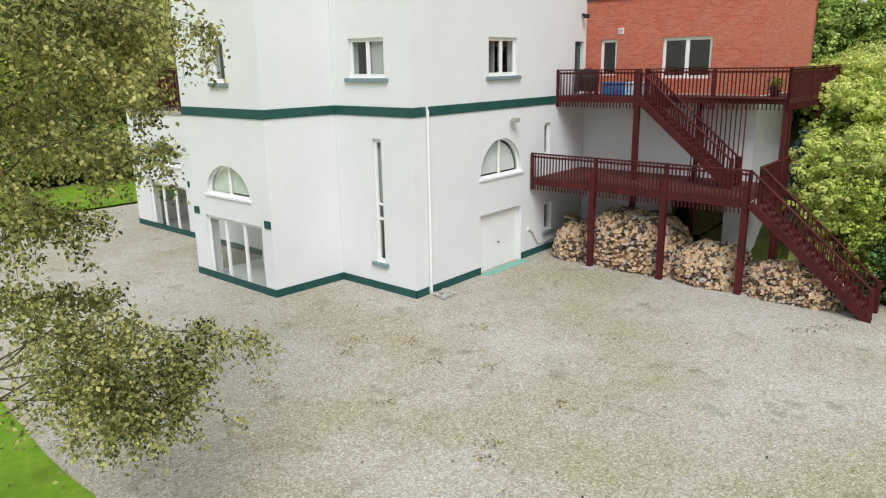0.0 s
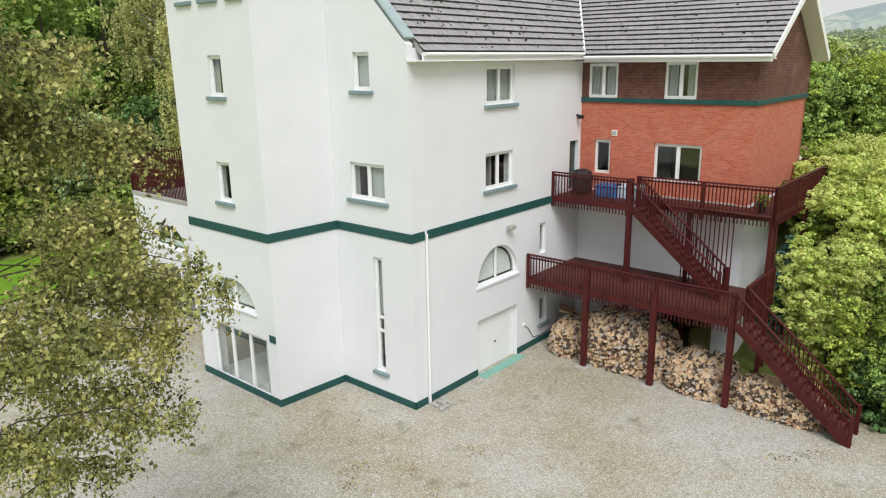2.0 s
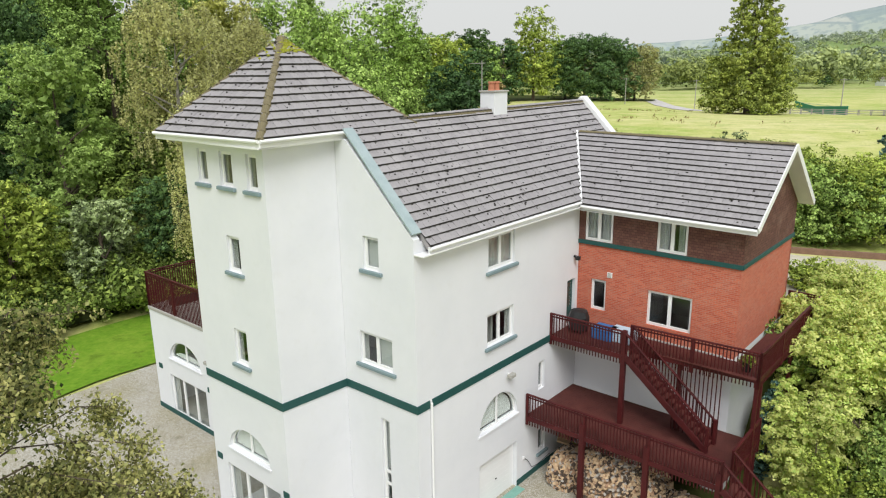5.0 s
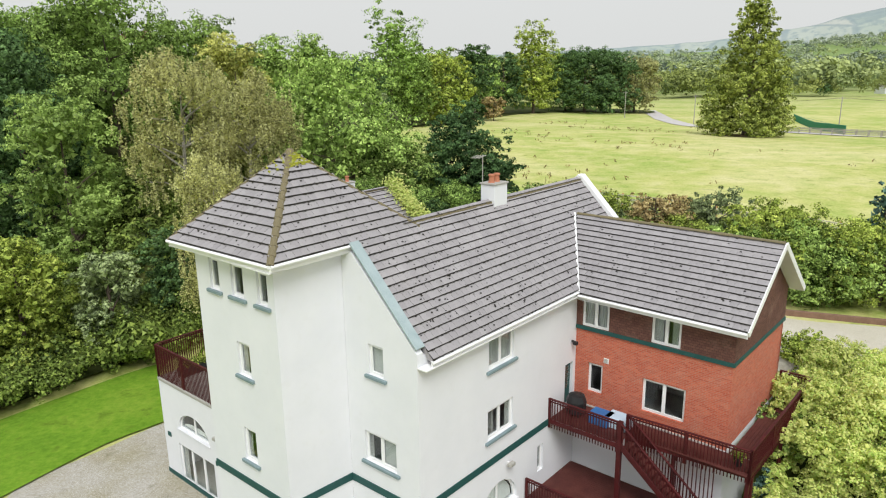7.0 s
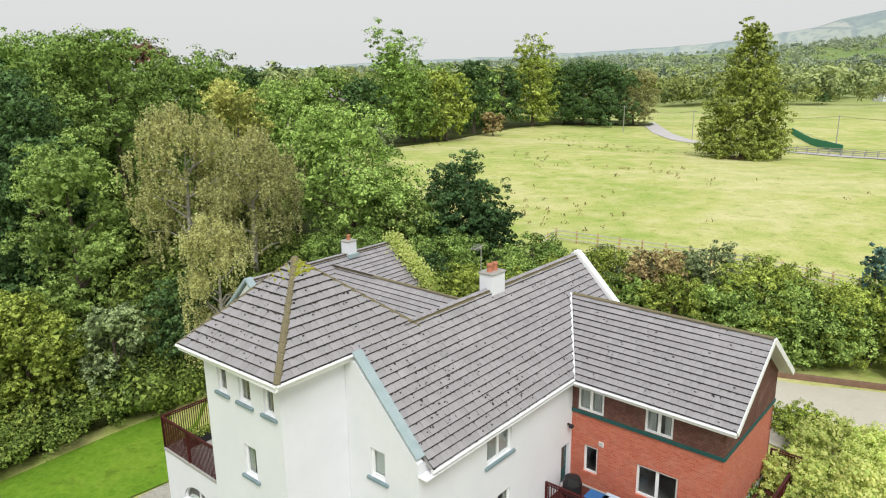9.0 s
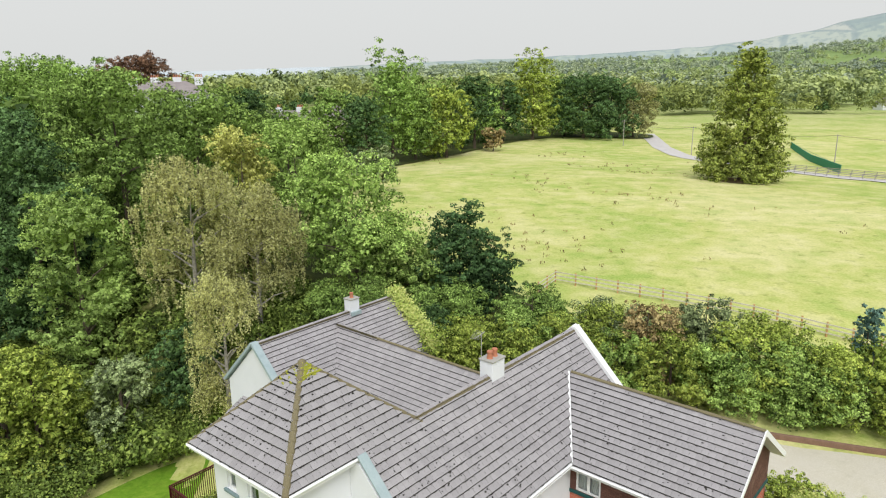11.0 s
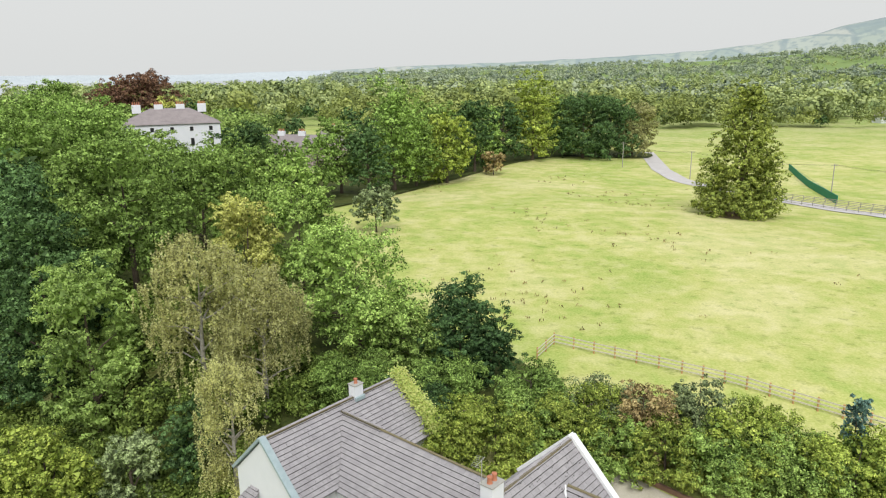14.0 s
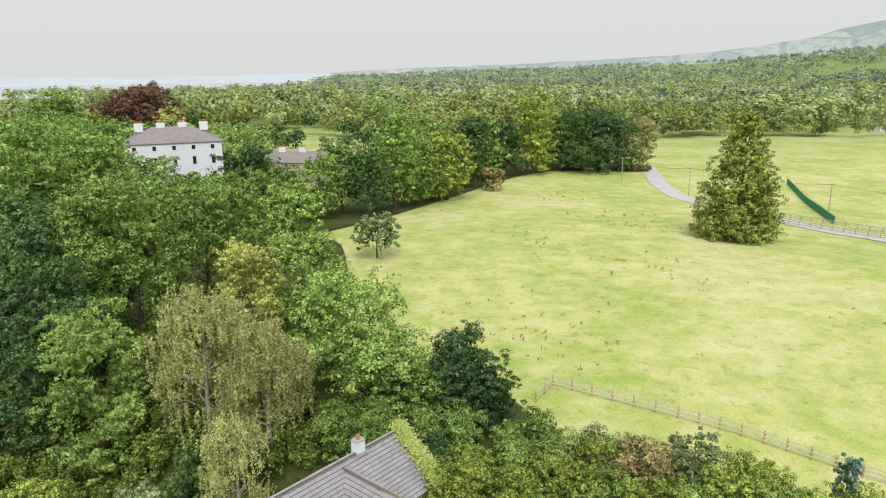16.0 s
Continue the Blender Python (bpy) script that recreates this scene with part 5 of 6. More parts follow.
for u, v, w, l, mt, lb in ((9.5, -2.0, 0.34, 0.45, BLUEPL, "blue plastic storage box on the deck"), (9.7, -2.75, 0.36, 0.5, PALEBL, "pale blue storage box with lid on the deck")):
    bx = tagged(empty("storage_box", HOUSE @ Matrix.Translation((u, v, D2))), lb, "box")
    part("tub", boxed((-w, -l, 0), (w, l, 0.42), 0.03), mt, bx)
    part("lid", boxed((-w - 0.03, -l - 0.03, 0.42), (w + 0.03, l + 0.03, 0.5), 0.02), PALEBL if mt is PALEBL else BLUEPL, bx)
pot = tagged(empty("plant_pot", HOUSE @ Matrix.Translation((9.85, -7.7, D2))), "dark plastic plant pot at the deck corner", "pot")
part("bowl", tube(bmesh.new(), [(0, 0, 0), (0, 0, 0.32), (0, 0, 0.36)], [0.13, 0.18, 0.2], 12), BLACK, pot)
part("plant", leaf_mesh("plant", np.random.default_rng(2).normal(0, 0.11, (260, 3)) + np.array([0, 0, 0.45]), np.random.default_rng(3).normal(0, 1, (260, 3)), 0.09, 4, FOL["laurel"]), None, pot)
card = tagged(empty("cardboard_box", HOUSE @ Matrix.Translation((8.6, -0.75, 1.35)) @ Matrix.Rotation(radians(25), 4, "Z") @ Matrix.Rotation(radians(14), 4, "X")), "flattened brown cardboard box lying on the firewood", "box")
part("sheet", boxed((-0.4, -0.3, 0), (0.4, 0.3, 0.08), 0.01), plain("cardboard", (0.40, 0.28, 0.16), (0.50, 0.36, 0.22), 3, 30, 0.9), card)
trough = tagged(empty("planter", HOUSE @ Matrix.Translation((2.6, 17.9, 5.68))), "long dark planter with small flowers on the balcony", "planter")
part("trough", boxed((-1.8, -0.3, 0), (1.8, 0.3, 0.45), 0.03), BLACK, trough)
rp = np.random.default_rng(6)
part("plant", leaf_mesh("plant", np.stack([rp.uniform(-1.75, 1.75, 1500), rp.normal(0, 0.2, 1500), 0.5 + np.abs(rp.normal(0, 0.16, 1500))], 1), rp.normal(0, 1, (1500, 3)), 0.09, 7, FOL["laurel"]), None, trough)
part("blossom", leaf_mesh("blossom", np.stack([rp.uniform(-1.7, 1.7, 90), rp.normal(0, 0.2, 90), 0.62 + np.abs(rp.normal(0, 0.1, 90))], 1), rp.normal(0, 1, (90, 3)), 0.1, 8, FOL["lime"]), None, trough)
bench = tagged(empty("exercise_bench", HOUSE @ Matrix.Translation((-1.2, 5.4, 0.05)) @ Matrix.Rotation(radians(35), 4, "Z")), "black exercise bench inside the patio room", "bench")
part("seat", boxed((-0.15, -0.6, 0.42), (0.15, 0.2, 0.5), 0.02), BLACK, bench)
part("backrest", beam(bmesh.new(), (0, 0.25, 0.48), (0, 0.75, 0.95), 0.3, 0.08, 0.02), BLACK, bench)
for y in (-0.5, 0.4):
    part("leg", beam(bmesh.new(), (-0.3, y, 0.03), (0.3, y, 0.03), 0.06, 0.06), BLACK, bench)
    part("strut", beam(bmesh.new(), (0, y, 0.03), (0, y, 0.44), 0.06, 0.06), BLACK, bench)
# woods, left of the meadow
for x, y, top, r, k in ((-80, 140, 33.4, 12, "oak"), (-67, 110, 29.5, 11.5, "oak"), (-65, 130, 32.5, 10.6, "oak"), (-34.5, 110, 26, 6.5, "bright"), (-43, 150, 25.5, 8.5, "dark"), (-34.8, 140, 23, 7.5, "oak"), (-25.5, 170, 26, 8, "oak"), (-29.3, 160, 23, 7, "oak"), (-18.2, 165, 23.7, 6.6, "dark"), (-7.7, 185, 24.5, 7.2, "oak"), (-50, 100, 27, 8, "oak"), (-56, 88, 27, 8, "dark"), (-28, 125, 22, 6.5, "bright"), (-52, 122, 27, 9, "bright")):
    tree(x, y, top, r, k, size=0.55, label=BROAD + " at the edge of the wood")
for x, y, top, r, k in ((0.5, 195, 25.9, 7.2, "laurel"), (9.3, 218, 27.5, 6.6, "dark"), (20.2, 245, 25.8, 7.5, "dark"), (52, 264, 27.4, 12, "dark"), (62.5, 268, 26, 10, "dark"), (72.6, 272, 24.7, 8.7, "birch"), (45.8, 270, 27.2, 9, "oak"), (-12, 205, 30, 8, "oak"), (-3, 225, 27, 8, "bright"), (12, 240, 27, 8, "oak")):
    tree(x, y, top, r * 1.25, k, size=0.7, label=BROAD + " along the far side of the meadow", skirt=0.0)
tree(14.7, 212, 13.5, 4.3, "brown", "shrub", 0.6, name="bush", label="brownish bush at the meadow's edge", category="bush")
tree(-12.9, 176, 32.2, 9.0, "oak", "column", 0.6, label="tall pale green poplar behind the meadow")
tree(31.5, 252, 31.5, 11.0, "laurel", "column", 0.75, label="tall yellowing lime tree at the meadow's edge")
tree(58.9, 138.3, 35.3, 9.6, "limetree", "cone", 0.48, 1.7, label="lone conical lime tree standing in the meadow", skirt=0.015)
earth = [(58.6 + 5.2 * math.cos(k * 0.5236) + 0.5 * math.sin(k * 2.3), 137.2 + 4.6 * math.sin(k * 0.5236)) for k in range(12)]
tagged(draped("bare_earth", smooth_line(earth, 3), plain("trodden_earth", (0.16, 0.11, 0.06), (0.27, 0.20, 0.10), 0.6, 6, 0.95), 0.1, 2.0), "trodden brown earth beneath the lone lime tree", "earth", kind="structure")
tree(-12.3, 121, 16.8, 4.6, "grey", size=0.34, dens=0.5, label="small sparse tree standing in the meadow", skirt=0.2)
tree(-129, 300, 36, 20, "red", size=0.8, label="copper beech behind the mansion")
for x, y, top, r, k in ((-112, 220, 27.4, 16, "oak"), (-108, 280, 28, 9, "lime"), (-154, 280, 34, 15, "oak"), (-153, 330, 34, 12, "bright"), (-125, 180, 28, 13, "oak"), (-100, 160, 29, 11, "bright"), (-92, 172, 21, 8, "oak"), (-60, 168, 17.5, 7, "oak"), (-48, 176, 18.5, 7, "bright"), (-74, 158, 19, 7.5, "dark")):
    tree(x, y, top, r, k, size=0.8, label=BROAD + " round the mansion", skirt=0.06)
# shrubs between drive and meadow
for x, y, top, r, k in ((0.4, 50, 10.9, 3.0, "laurel"), (3.7, 48, 11.5, 3.0, "laurel"), (6.8, 50, 11.8, 3.0, "bright"), (10.3, 49, 12.4, 3.2, "laurel"), (15.1, 49.5, 12.6, 2.5, "brown"), (19.7, 50, 12.8, 2.6, "grey"), (22.3, 46.5, 12.0, 3.3, "laurel"), (24.8, 43.6, 11.3, 3.3, "bright"), (27.6, 42.4, 12.0, 3.2, "laurel"), (19.7, 45.5, 10.6, 3.0, "bright"), (11.9, 47, 10.9, 2.6, "bright"), (16.1, 46.5, 11.2, 2.9, "laurel"), (31.5, 40.5, 11.8, 3.4, "oak"), (36, 39.5, 11.5, 3.4, "laurel"), (13, 51.5, 11.5, 3, "grey"), (7, 54, 12, 3, "oak"), (-3, 53, 11, 3.4, "dark"), (0, 56, 12, 3.0, "oak"), (-8, 55, 12, 3.6, "oak")):
    tree(x, y, top + 0.9, r * 1.25, k, "shrub", 0.21, 1.25, name="shrub", label="large evergreen shrub between drive and meadow", category="shrub", skirt=0.0, limbs=4)
tree(28.9, 45, 14.4, 2.0, "blue", "cone", 0.22, name="conifer", label="blue-green weeping conifer by the fence", skirt=0.02, limbs=0)
# bank beside the deck
for x, y, top, r, k in ((15.8, 27, 7.2, 1.9, "hedge"), (14.2, 25, 5.9, 1.7, "hedge"), (15.6, 24, 5.6, 1.8, "hedge"), (17.6, 25.6, 7.0, 2.0, "hedge"), (17.6, 28.4, 7.4, 1.8, "hedge"), (19.4, 31, 7.8, 2.0, "hedge"), (14.6, 22.6, 4.3, 1.5, "laurel"), (15.2, 20.6, 2.9, 1.5, "dark"), (17, 22, 4.6, 2.0, "bright"), (19.6, 24, 6.0, 2.4, "bright"), (18.9, 33.6, 7.4, 1.6, "laurel"), (21.6, 29.5, 7.9, 2.2, "hedge"), (22.5, 26, 7.4, 2.4, "laurel"), (16.8, 18.6, 2.8, 1.6, "dark"), (13.9, 23.6, 4.8, 1.3, "hedge"), (16.4, 29.6, 7.3, 1.5, "hedge"), (15.0, 28.3, 6.6, 1.2, "bright"), (14.2, 20.9, 2.4, 1.1, "dark"), (18.3, 20.4, 4.6, 2.0, "dark")):
    tree(x, y, top + 0.15, r * 1.3, k, "shrub", 0.125, 1.4, name="hedge_bush", label="golden-green hedge bush on the bank by the stairs" if k == "hedge" else "green hedge bush on the bank by the stairs", category="bush", skirt=0.0, limbs=4)
tree(13.2, 26, 5.2, 0.75, "blue", "cone", 0.12, name="conifer", label="small blue conifer beside the deck", skirt=0.0, limbs=0)

# the near birch that stands beside the camera
near = tagged(empty("near_birch", Matrix.Translation((-8.0, 9.6, 0))), "birch with thin leaves turning yellow beside the yard", "tree")
part("trunk", trunk_mesh(15.0, 0.17, 1.2, 77, 5), PALEBARK, near)
rg = np.random.default_rng(5)
tips, pos, nrm = [], [], []
bm = bmesh.new()
for i in range(66):
    z = rg.uniform(5.4, 14.3) if i > 11 else rg.uniform(2.9, 4.6)
    a = rg.uniform(-1.2, 1.25) if i > 11 else rg.uniform(-0.35, 0.35)
    reach = np.interp(z, [2.9, 3.6, 4.5, 7, 8.5, 10, 11, 12.7, 14.5], [4.6, 5.4, 3.3, 4.5, 4.9, 4.4, 3.8, 3.4, 2.2]) * (rg.uniform(0.42, 1.0) if i > 11 else rg.uniform(0.55, 1.0))
    p = Vector((0, 0, z - 0.3 * reach))
    way = Vector((math.cos(a), math.sin(a) * 0.8, 0))
    wob = Vector((rg.normal(0, 0.25), rg.normal(0, 0.25), rg.normal(0, 0.2)))
    line = [p, p + way * reach * 0.4 + Vector((0, 0, 0.22 * reach)) + wob, p + way * reach * 0.75 + Vector((0, 0, 0.3 * reach)) - wob * 0.5, p + way * reach + Vector((0, 0, 0.24 * reach))]
    tube(bm, line, [0.02, 0.015, 0.01, 0.004], 5)
    for j in range(13):
        k = 1 - rg.uniform(0.0, 0.85) ** 1.6
        q = line[1].lerp(line[2], min(1, k / 0.6)) if k < 0.6 else line[2].lerp(line[3], (k - 0.6) / 0.4)
        hang = rg.uniform(0.2, 0.9)
        side = Vector((rg.normal(0, 0.38), rg.normal(0, 0.38), rg.normal(0, 0.12)))
        e = q + side - Vector((0, 0, hang))
        tube(bm, [q, q + side * 0.6 - Vector((0, 0, hang * 0.3)), e], [0.007, 0.005, 0.002], 4)
        for _ in range(74):
            m = rg.uniform(0.15, 1.0)
            pos.append(q + side * m - Vector((0, 0, hang * m * m)) + Vector(rg.normal(0, 0.10, 3)))
            nrm.append((rg.normal(0, 0.6), rg.normal(0, 0.6), 0.5))
part("bough", bm, BARK, near)
part("crown", leaf_mesh("crown", np.array([tuple(p) for p in pos]), np.array(nrm), 0.08, 9, FOL["near"], 0.7, 0.8), None, near)

# ---- far woods, hedgerows, hills ----
def clump(name, spots, size, per, seed, material, label):
    """Far trees as one sheet of leafage: each spot is (x, y, radius, height)."""
    rg = np.random.default_rng(seed)
    P, N, S = [], [], []
    for x, y, r, h in spots:
        z0 = ground_z(x, y)
        m = max(6, min(22, per // 12))
        c = rg.normal(0, 1, (m, 3))
        c[:, 2] = np.abs(c[:, 2]) - 0.35
        c /= np.linalg.norm(c, axis=1, keepdims=True)
        c *= rg.uniform(0.5, 0.85, (m, 1))
        lr = rg.uniform(0.26, 0.48, m)
        k = rg.integers(0, m, per)
        d = rg.normal(0, 1, (per, 3))
        d[:, 2] += 0.45
        d /= np.linalg.norm(d, axis=1, keepdims=True)
        q = c[k] + d * (lr[k] * rg.uniform(0.75, 1.08, per))[:, None]
        p = q * np.array([r, r, h * 0.5]) + np.array([x, y, z0 + h * 0.5])
        p[:, 2] = np.maximum(p[:, 2], z0 + 0.05)
        P.append(p)
        N.append(0.8 * d + 0.35 * c[k])
        S.append(np.full(per, size * r))
    me = leaf_mesh(name, np.concatenate(P), np.concatenate(N), np.concatenate(S), seed, material, 0.9, jitter=0.2, three=True)
    return tagged(part(name, me, None), label, "woodland", kind="stuff")


rw = random.Random(11)


def scattered(n, y0, y1, a0, a1, r0, r1, keep=None):
    out = []
    while len(out) < n:
        y = y0 * (y1 / y0) ** rw.random()
        a = radians(rw.uniform(a0, a1))
        x = y * math.tan(a)
        if keep is None or keep(x, y):
            r = rw.uniform(r0, r1)
            out.append((x, y, r, r * rw.uniform(1.6, 2.3)))
    return out


def hedgerows(n, y0, y1, a0, a1, r):
    out = []
    for _ in range(n):
        y = y0 * (y1 / y0) ** rw.random()
        x = y * math.tan(radians(rw.uniform(a0, a1)))
        way, m = radians(rw.uniform(-25, 25) + rw.choice((0, 0, 0, 80))), rw.randint(10, 26)
        for i in range(m):
            k = rw.uniform(0.6, 1.4) * r
            out.append((x + math.cos(way) * i * r * 1.7, y + math.sin(way) * i * r * 1.7, k, k * 1.9))
    return out


not_field = lambda x, y: noise.noise(Vector((x * 0.004, y * 0.004, 3))) > -0.08
shore = lambda x, y: math.degrees(math.atan2(x, y)) > -10.5 or y < 1500
behind = lambda x, y: y > 285 + 0.0 * x and (x < 70 or y > 430) and shore(x, y)
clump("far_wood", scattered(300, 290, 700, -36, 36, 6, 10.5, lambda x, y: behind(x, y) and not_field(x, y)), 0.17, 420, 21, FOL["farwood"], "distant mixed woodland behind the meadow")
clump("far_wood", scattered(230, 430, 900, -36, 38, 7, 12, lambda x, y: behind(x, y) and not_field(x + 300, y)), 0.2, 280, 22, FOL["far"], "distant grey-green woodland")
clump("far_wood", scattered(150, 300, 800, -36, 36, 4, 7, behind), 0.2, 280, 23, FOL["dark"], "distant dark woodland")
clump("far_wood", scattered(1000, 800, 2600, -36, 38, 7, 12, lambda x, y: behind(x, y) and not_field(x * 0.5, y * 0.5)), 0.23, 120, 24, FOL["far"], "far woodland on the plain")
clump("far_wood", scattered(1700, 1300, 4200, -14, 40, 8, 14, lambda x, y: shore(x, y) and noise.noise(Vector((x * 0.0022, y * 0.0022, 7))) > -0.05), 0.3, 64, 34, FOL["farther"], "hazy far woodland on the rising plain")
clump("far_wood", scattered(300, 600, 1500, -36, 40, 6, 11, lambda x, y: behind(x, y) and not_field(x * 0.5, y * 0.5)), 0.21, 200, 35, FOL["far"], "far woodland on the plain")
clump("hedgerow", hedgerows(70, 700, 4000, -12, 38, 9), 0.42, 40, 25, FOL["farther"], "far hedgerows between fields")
left_wood = scattered(430, 60, 300, -48, -14, 4.5, 8, lambda x, y: (x < -50 or y > 150) and x < -22 - 0.12 * (y - 60) and not (-104 < x < -44 and 120 < y < 215))
clump("left_wood", left_wood, 0.12, 650, 26, FOL["wood"], "thick summer woodland beside the meadow")
clump("far_hedge", [(95 + 13 * i + rw.uniform(-3, 3), 465 - 3.2 * i + rw.uniform(-6, 6), rw.uniform(5, 8), rw.uniform(8, 15)) for i in range(22)], 0.15, 600, 27, FOL["farwood"], "tree belt beyond the far pasture")
under = [(rw.uniform(-46, -19), rw.uniform(40, 80), rw.uniform(1.5, 2.6), rw.uniform(2.5, 5)) for _ in range(170)]
under = [q for q in under if not (q[0] > -31 and q[1] < 47) and not (q[0] > -20 and q[1] < 52)]
under += [(rw.uniform(-24, -3), rw.uniform(50, 62), rw.uniform(1.3, 2.2), rw.uniform(2.0, 4)) for _ in range(40)]
under += [(-16 - 1.0 * i + rw.uniform(-1, 1), 49 - 0.05 * i, rw.uniform(1.2, 1.9), rw.uniform(2.2, 3.4)) for i in range(14)]
under += [(-31 - 0.6 * i + rw.uniform(-1, 1), 47 - 0.9 * i, rw.uniform(1.4, 2.2), rw.uniform(2.4, 3.8)) for i in range(16)]
line = [(-35, 31), (-33.2, 33.6), (-28.4, 40.1), (-22.4, 47.9), (-18.4, 50)]
for (x0, y0), (x1, y1) in zip(line, line[1:]):
    for j in range(7):
        k = (j + rw.random()) / 7
        for off, hh in ((0.7, 2.6), (3.0, 3.8)):
            under.append((x0 + (x1 - x0) * k - 0.78 * off, y0 + (y1 - y0) * k + 0.62 * off, rw.uniform(1.3, 1.8), hh * rw.uniform(0.85, 1.2)))
clump("undergrowth", under[::2], 0.12, 700, 31, FOL["under"], "dark evergreen undergrowth beneath the trees")
clump("undergrowth", under[1::2], 0.12, 700, 28, FOL["under"], "rhododendron and bramble undergrowth beneath the trees")
bank = [(rw.uniform(13.5, 25), rw.uniform(19, 33), rw.uniform(0.8, 1.3), rw.uniform(1.6, 2.6)) for _ in range(64)]
bank = [q for q in bank if to_uv(q[0], q[1])[1] < -9.6 and to_uv(q[0], q[1])[0] > 8.6]
clump("bank_growth", [q for q in bank if q[1] > 24.5], 0.10, 1300, 30, FOL["hedge"], "golden-green hedge growth covering the bank")
clump("bank_growth", [q for q in bank if q[1] <= 24.5], 0.10, 1300, 32, FOL["bright"], "green hedge growth covering the bank")
brow = [(13 + 2.3 * i, 49.5 - 0.75 * i + rw.uniform(-0.6, 0.6), rw.uniform(1.3, 2.0), rw.uniform(2.2, 3.6)) for i in range(13)]
clump("undergrowth", brow, 0.12, 900, 29, FOL["bright"], "evergreen thicket between drive and meadow")


# ---- meadow fence, road, barns ----
def fence(name, pts, rails, post_h, label, material, spacing=1.9, group="meadow fences"):
    f = tagged(empty(name, Matrix.Translation((pts[0][0], pts[0][1], ground_z(*pts[0])))), label, "fence", group)
    base = f.matrix_world.translation
    spots = []
    for a, b in zip(pts, pts[1:]):
        n = max(1, int((Vector(b) - Vector(a)).length / spacing))
        spots += [Vector(a).lerp(Vector(b), i / n) for i in range(n)]
    spots.append(Vector(pts[-1]))
    spots = [Vector((p.x, p.y, ground_z(p.x, p.y))) - base for p in spots]
    for p in spots:
        part("post", boxed((p.x - 0.07, p.y - 0.07, p.z - 0.1), (p.x + 0.07, p.y + 0.07, p.z + post_h), 0.01), material[0], f)
    for p, q in zip(spots, spots[1:]):
        for z in rails:
            part("rail", beam(bmesh.new(), p + Vector((0, -0.09, z)), q + Vector((0, -0.09, z)), 0.04, 0.12), material[1], f)
    return f


NEWWOOD = plain("orange_fence_post", (0.42, 0.24, 0.10), (0.55, 0.34, 0.16), 3, 30, 0.9)
RAILWOOD = plain("pale_fence_rail", (0.48, 0.44, 0.34), (0.62, 0.58, 0.47), 3, 30, 0.9)
OLDWOOD = plain("grey_fence_wood", (0.28, 0.26, 0.23), (0.42, 0.40, 0.36), 3, 30, 0.9)
fence("post_and_rail_fence", [(8.9, 64.2), (11.1, 67.8), (22, 60.8), (33, 53.3), (48, 43.5)], (0.35, 0.75, 1.12), 1.3, "new timber fence of orange posts and pale rails", (NEWWOOD, RAILWOOD))
fence("road_fence", [(77, 163), (90, 141), (100, 124)], (0.4, 0.8, 1.15), 1.25, "weathered grey post-and-rail fence along the lane", (OLDWOOD, OLDWOOD), 2.5)
fence("road_fence", [(83, 170), (97, 147), (108, 130)], (0.4, 0.8, 1.15), 1.25, "weathered grey post-and-rail fence along the lane", (OLDWOOD, OLDWOOD), 2.5)
GREENSTEEL = plain("green_fence_paint", (0.02, 0.17, 0.10), (0.04, 0.24, 0.15), 3, 30, 0.5)
GX, GY, GU, GV = 118.0, 239.0, -27.0, -78.6
gf = tagged(empty("palisade_fence", Matrix.Translation((GX, GY, ground_z(GX, GY)))), "bright green steel palisade fence in the far pasture", "fence")
for i in range(64):
    x, y = GU * i / 63, GV * i / 63
    z = ground_z(GX + x, GY + y) - ground_z(GX, GY)
    part("pale", boxed((x - 0.1, y - 0.3, z), (x + 0.1, y + 0.3, z + 2.0), 0.03), GREENSTEEL, gf)
for z in (0.5, 1.6):
    part("rail", beam(bmesh.new(), (0.15, 0, z), (GU + 0.15, GV, z + ground_z(GX + GU, GY + GV) - ground_z(GX, GY)), 0.06, 0.08), GREENSTEEL, gf)
ROAD = [(84, 292), (78, 262), (72, 232), (70, 208), (73, 190), (79, 166), (86, 146), (98, 125), (112, 104)]
left = [(x - 3.2, y) for x, y in ROAD]
right = [(x + 3.2, y + 1) for x, y in ROAD][::-1]
tagged(draped("road", left + right, plain("worn_asphalt", (0.42, 0.39, 0.37), (0.55, 0.52, 0.50), 0.5, 12, 0.9), 0.12, 4.0), "pale grey worn lane curving past the meadow", "road", kind="structure")
rg = np.random.default_rng(31)
n = 2600
x = rg.uniform(-8, 95, n)
y = 64 + 150 * rg.uniform(0, 1, n) ** 1.3
ok = (x > -20 + 0.0 * y) & (y > 70 - 0.62 * (x - 8) + 2) & (x < 66 + 0.1 * y) & (np.sin(x * 0.11 + 2 + 1.7 * np.sin(y * 0.05)) * np.cos(y * 0.071 + x * 0.03) + rg.normal(0, 0.45, n) > 0.85)
x, y = x[ok], y[ok]
m = 7
px, py = np.repeat(x, m) + rg.normal(0, 0.22, len(x) * m), np.repeat(y, m) + rg.normal(0, 0.22, len(x) * m)
P = np.stack([px, py, height(px, py) + rg.uniform(0.05, 0.4, len(px))], 1)
me = leaf_mesh("thistles", P, rg.normal(0, 1, (len(P), 3)) * np.array([1, 1, 0.2]), 0.32, 33, FOL["brown"], 0.35, 2.5)
tagged(part("thistles", me, None), "tufts of thistle and dock in the meadow", "weeds", kind="stuff")


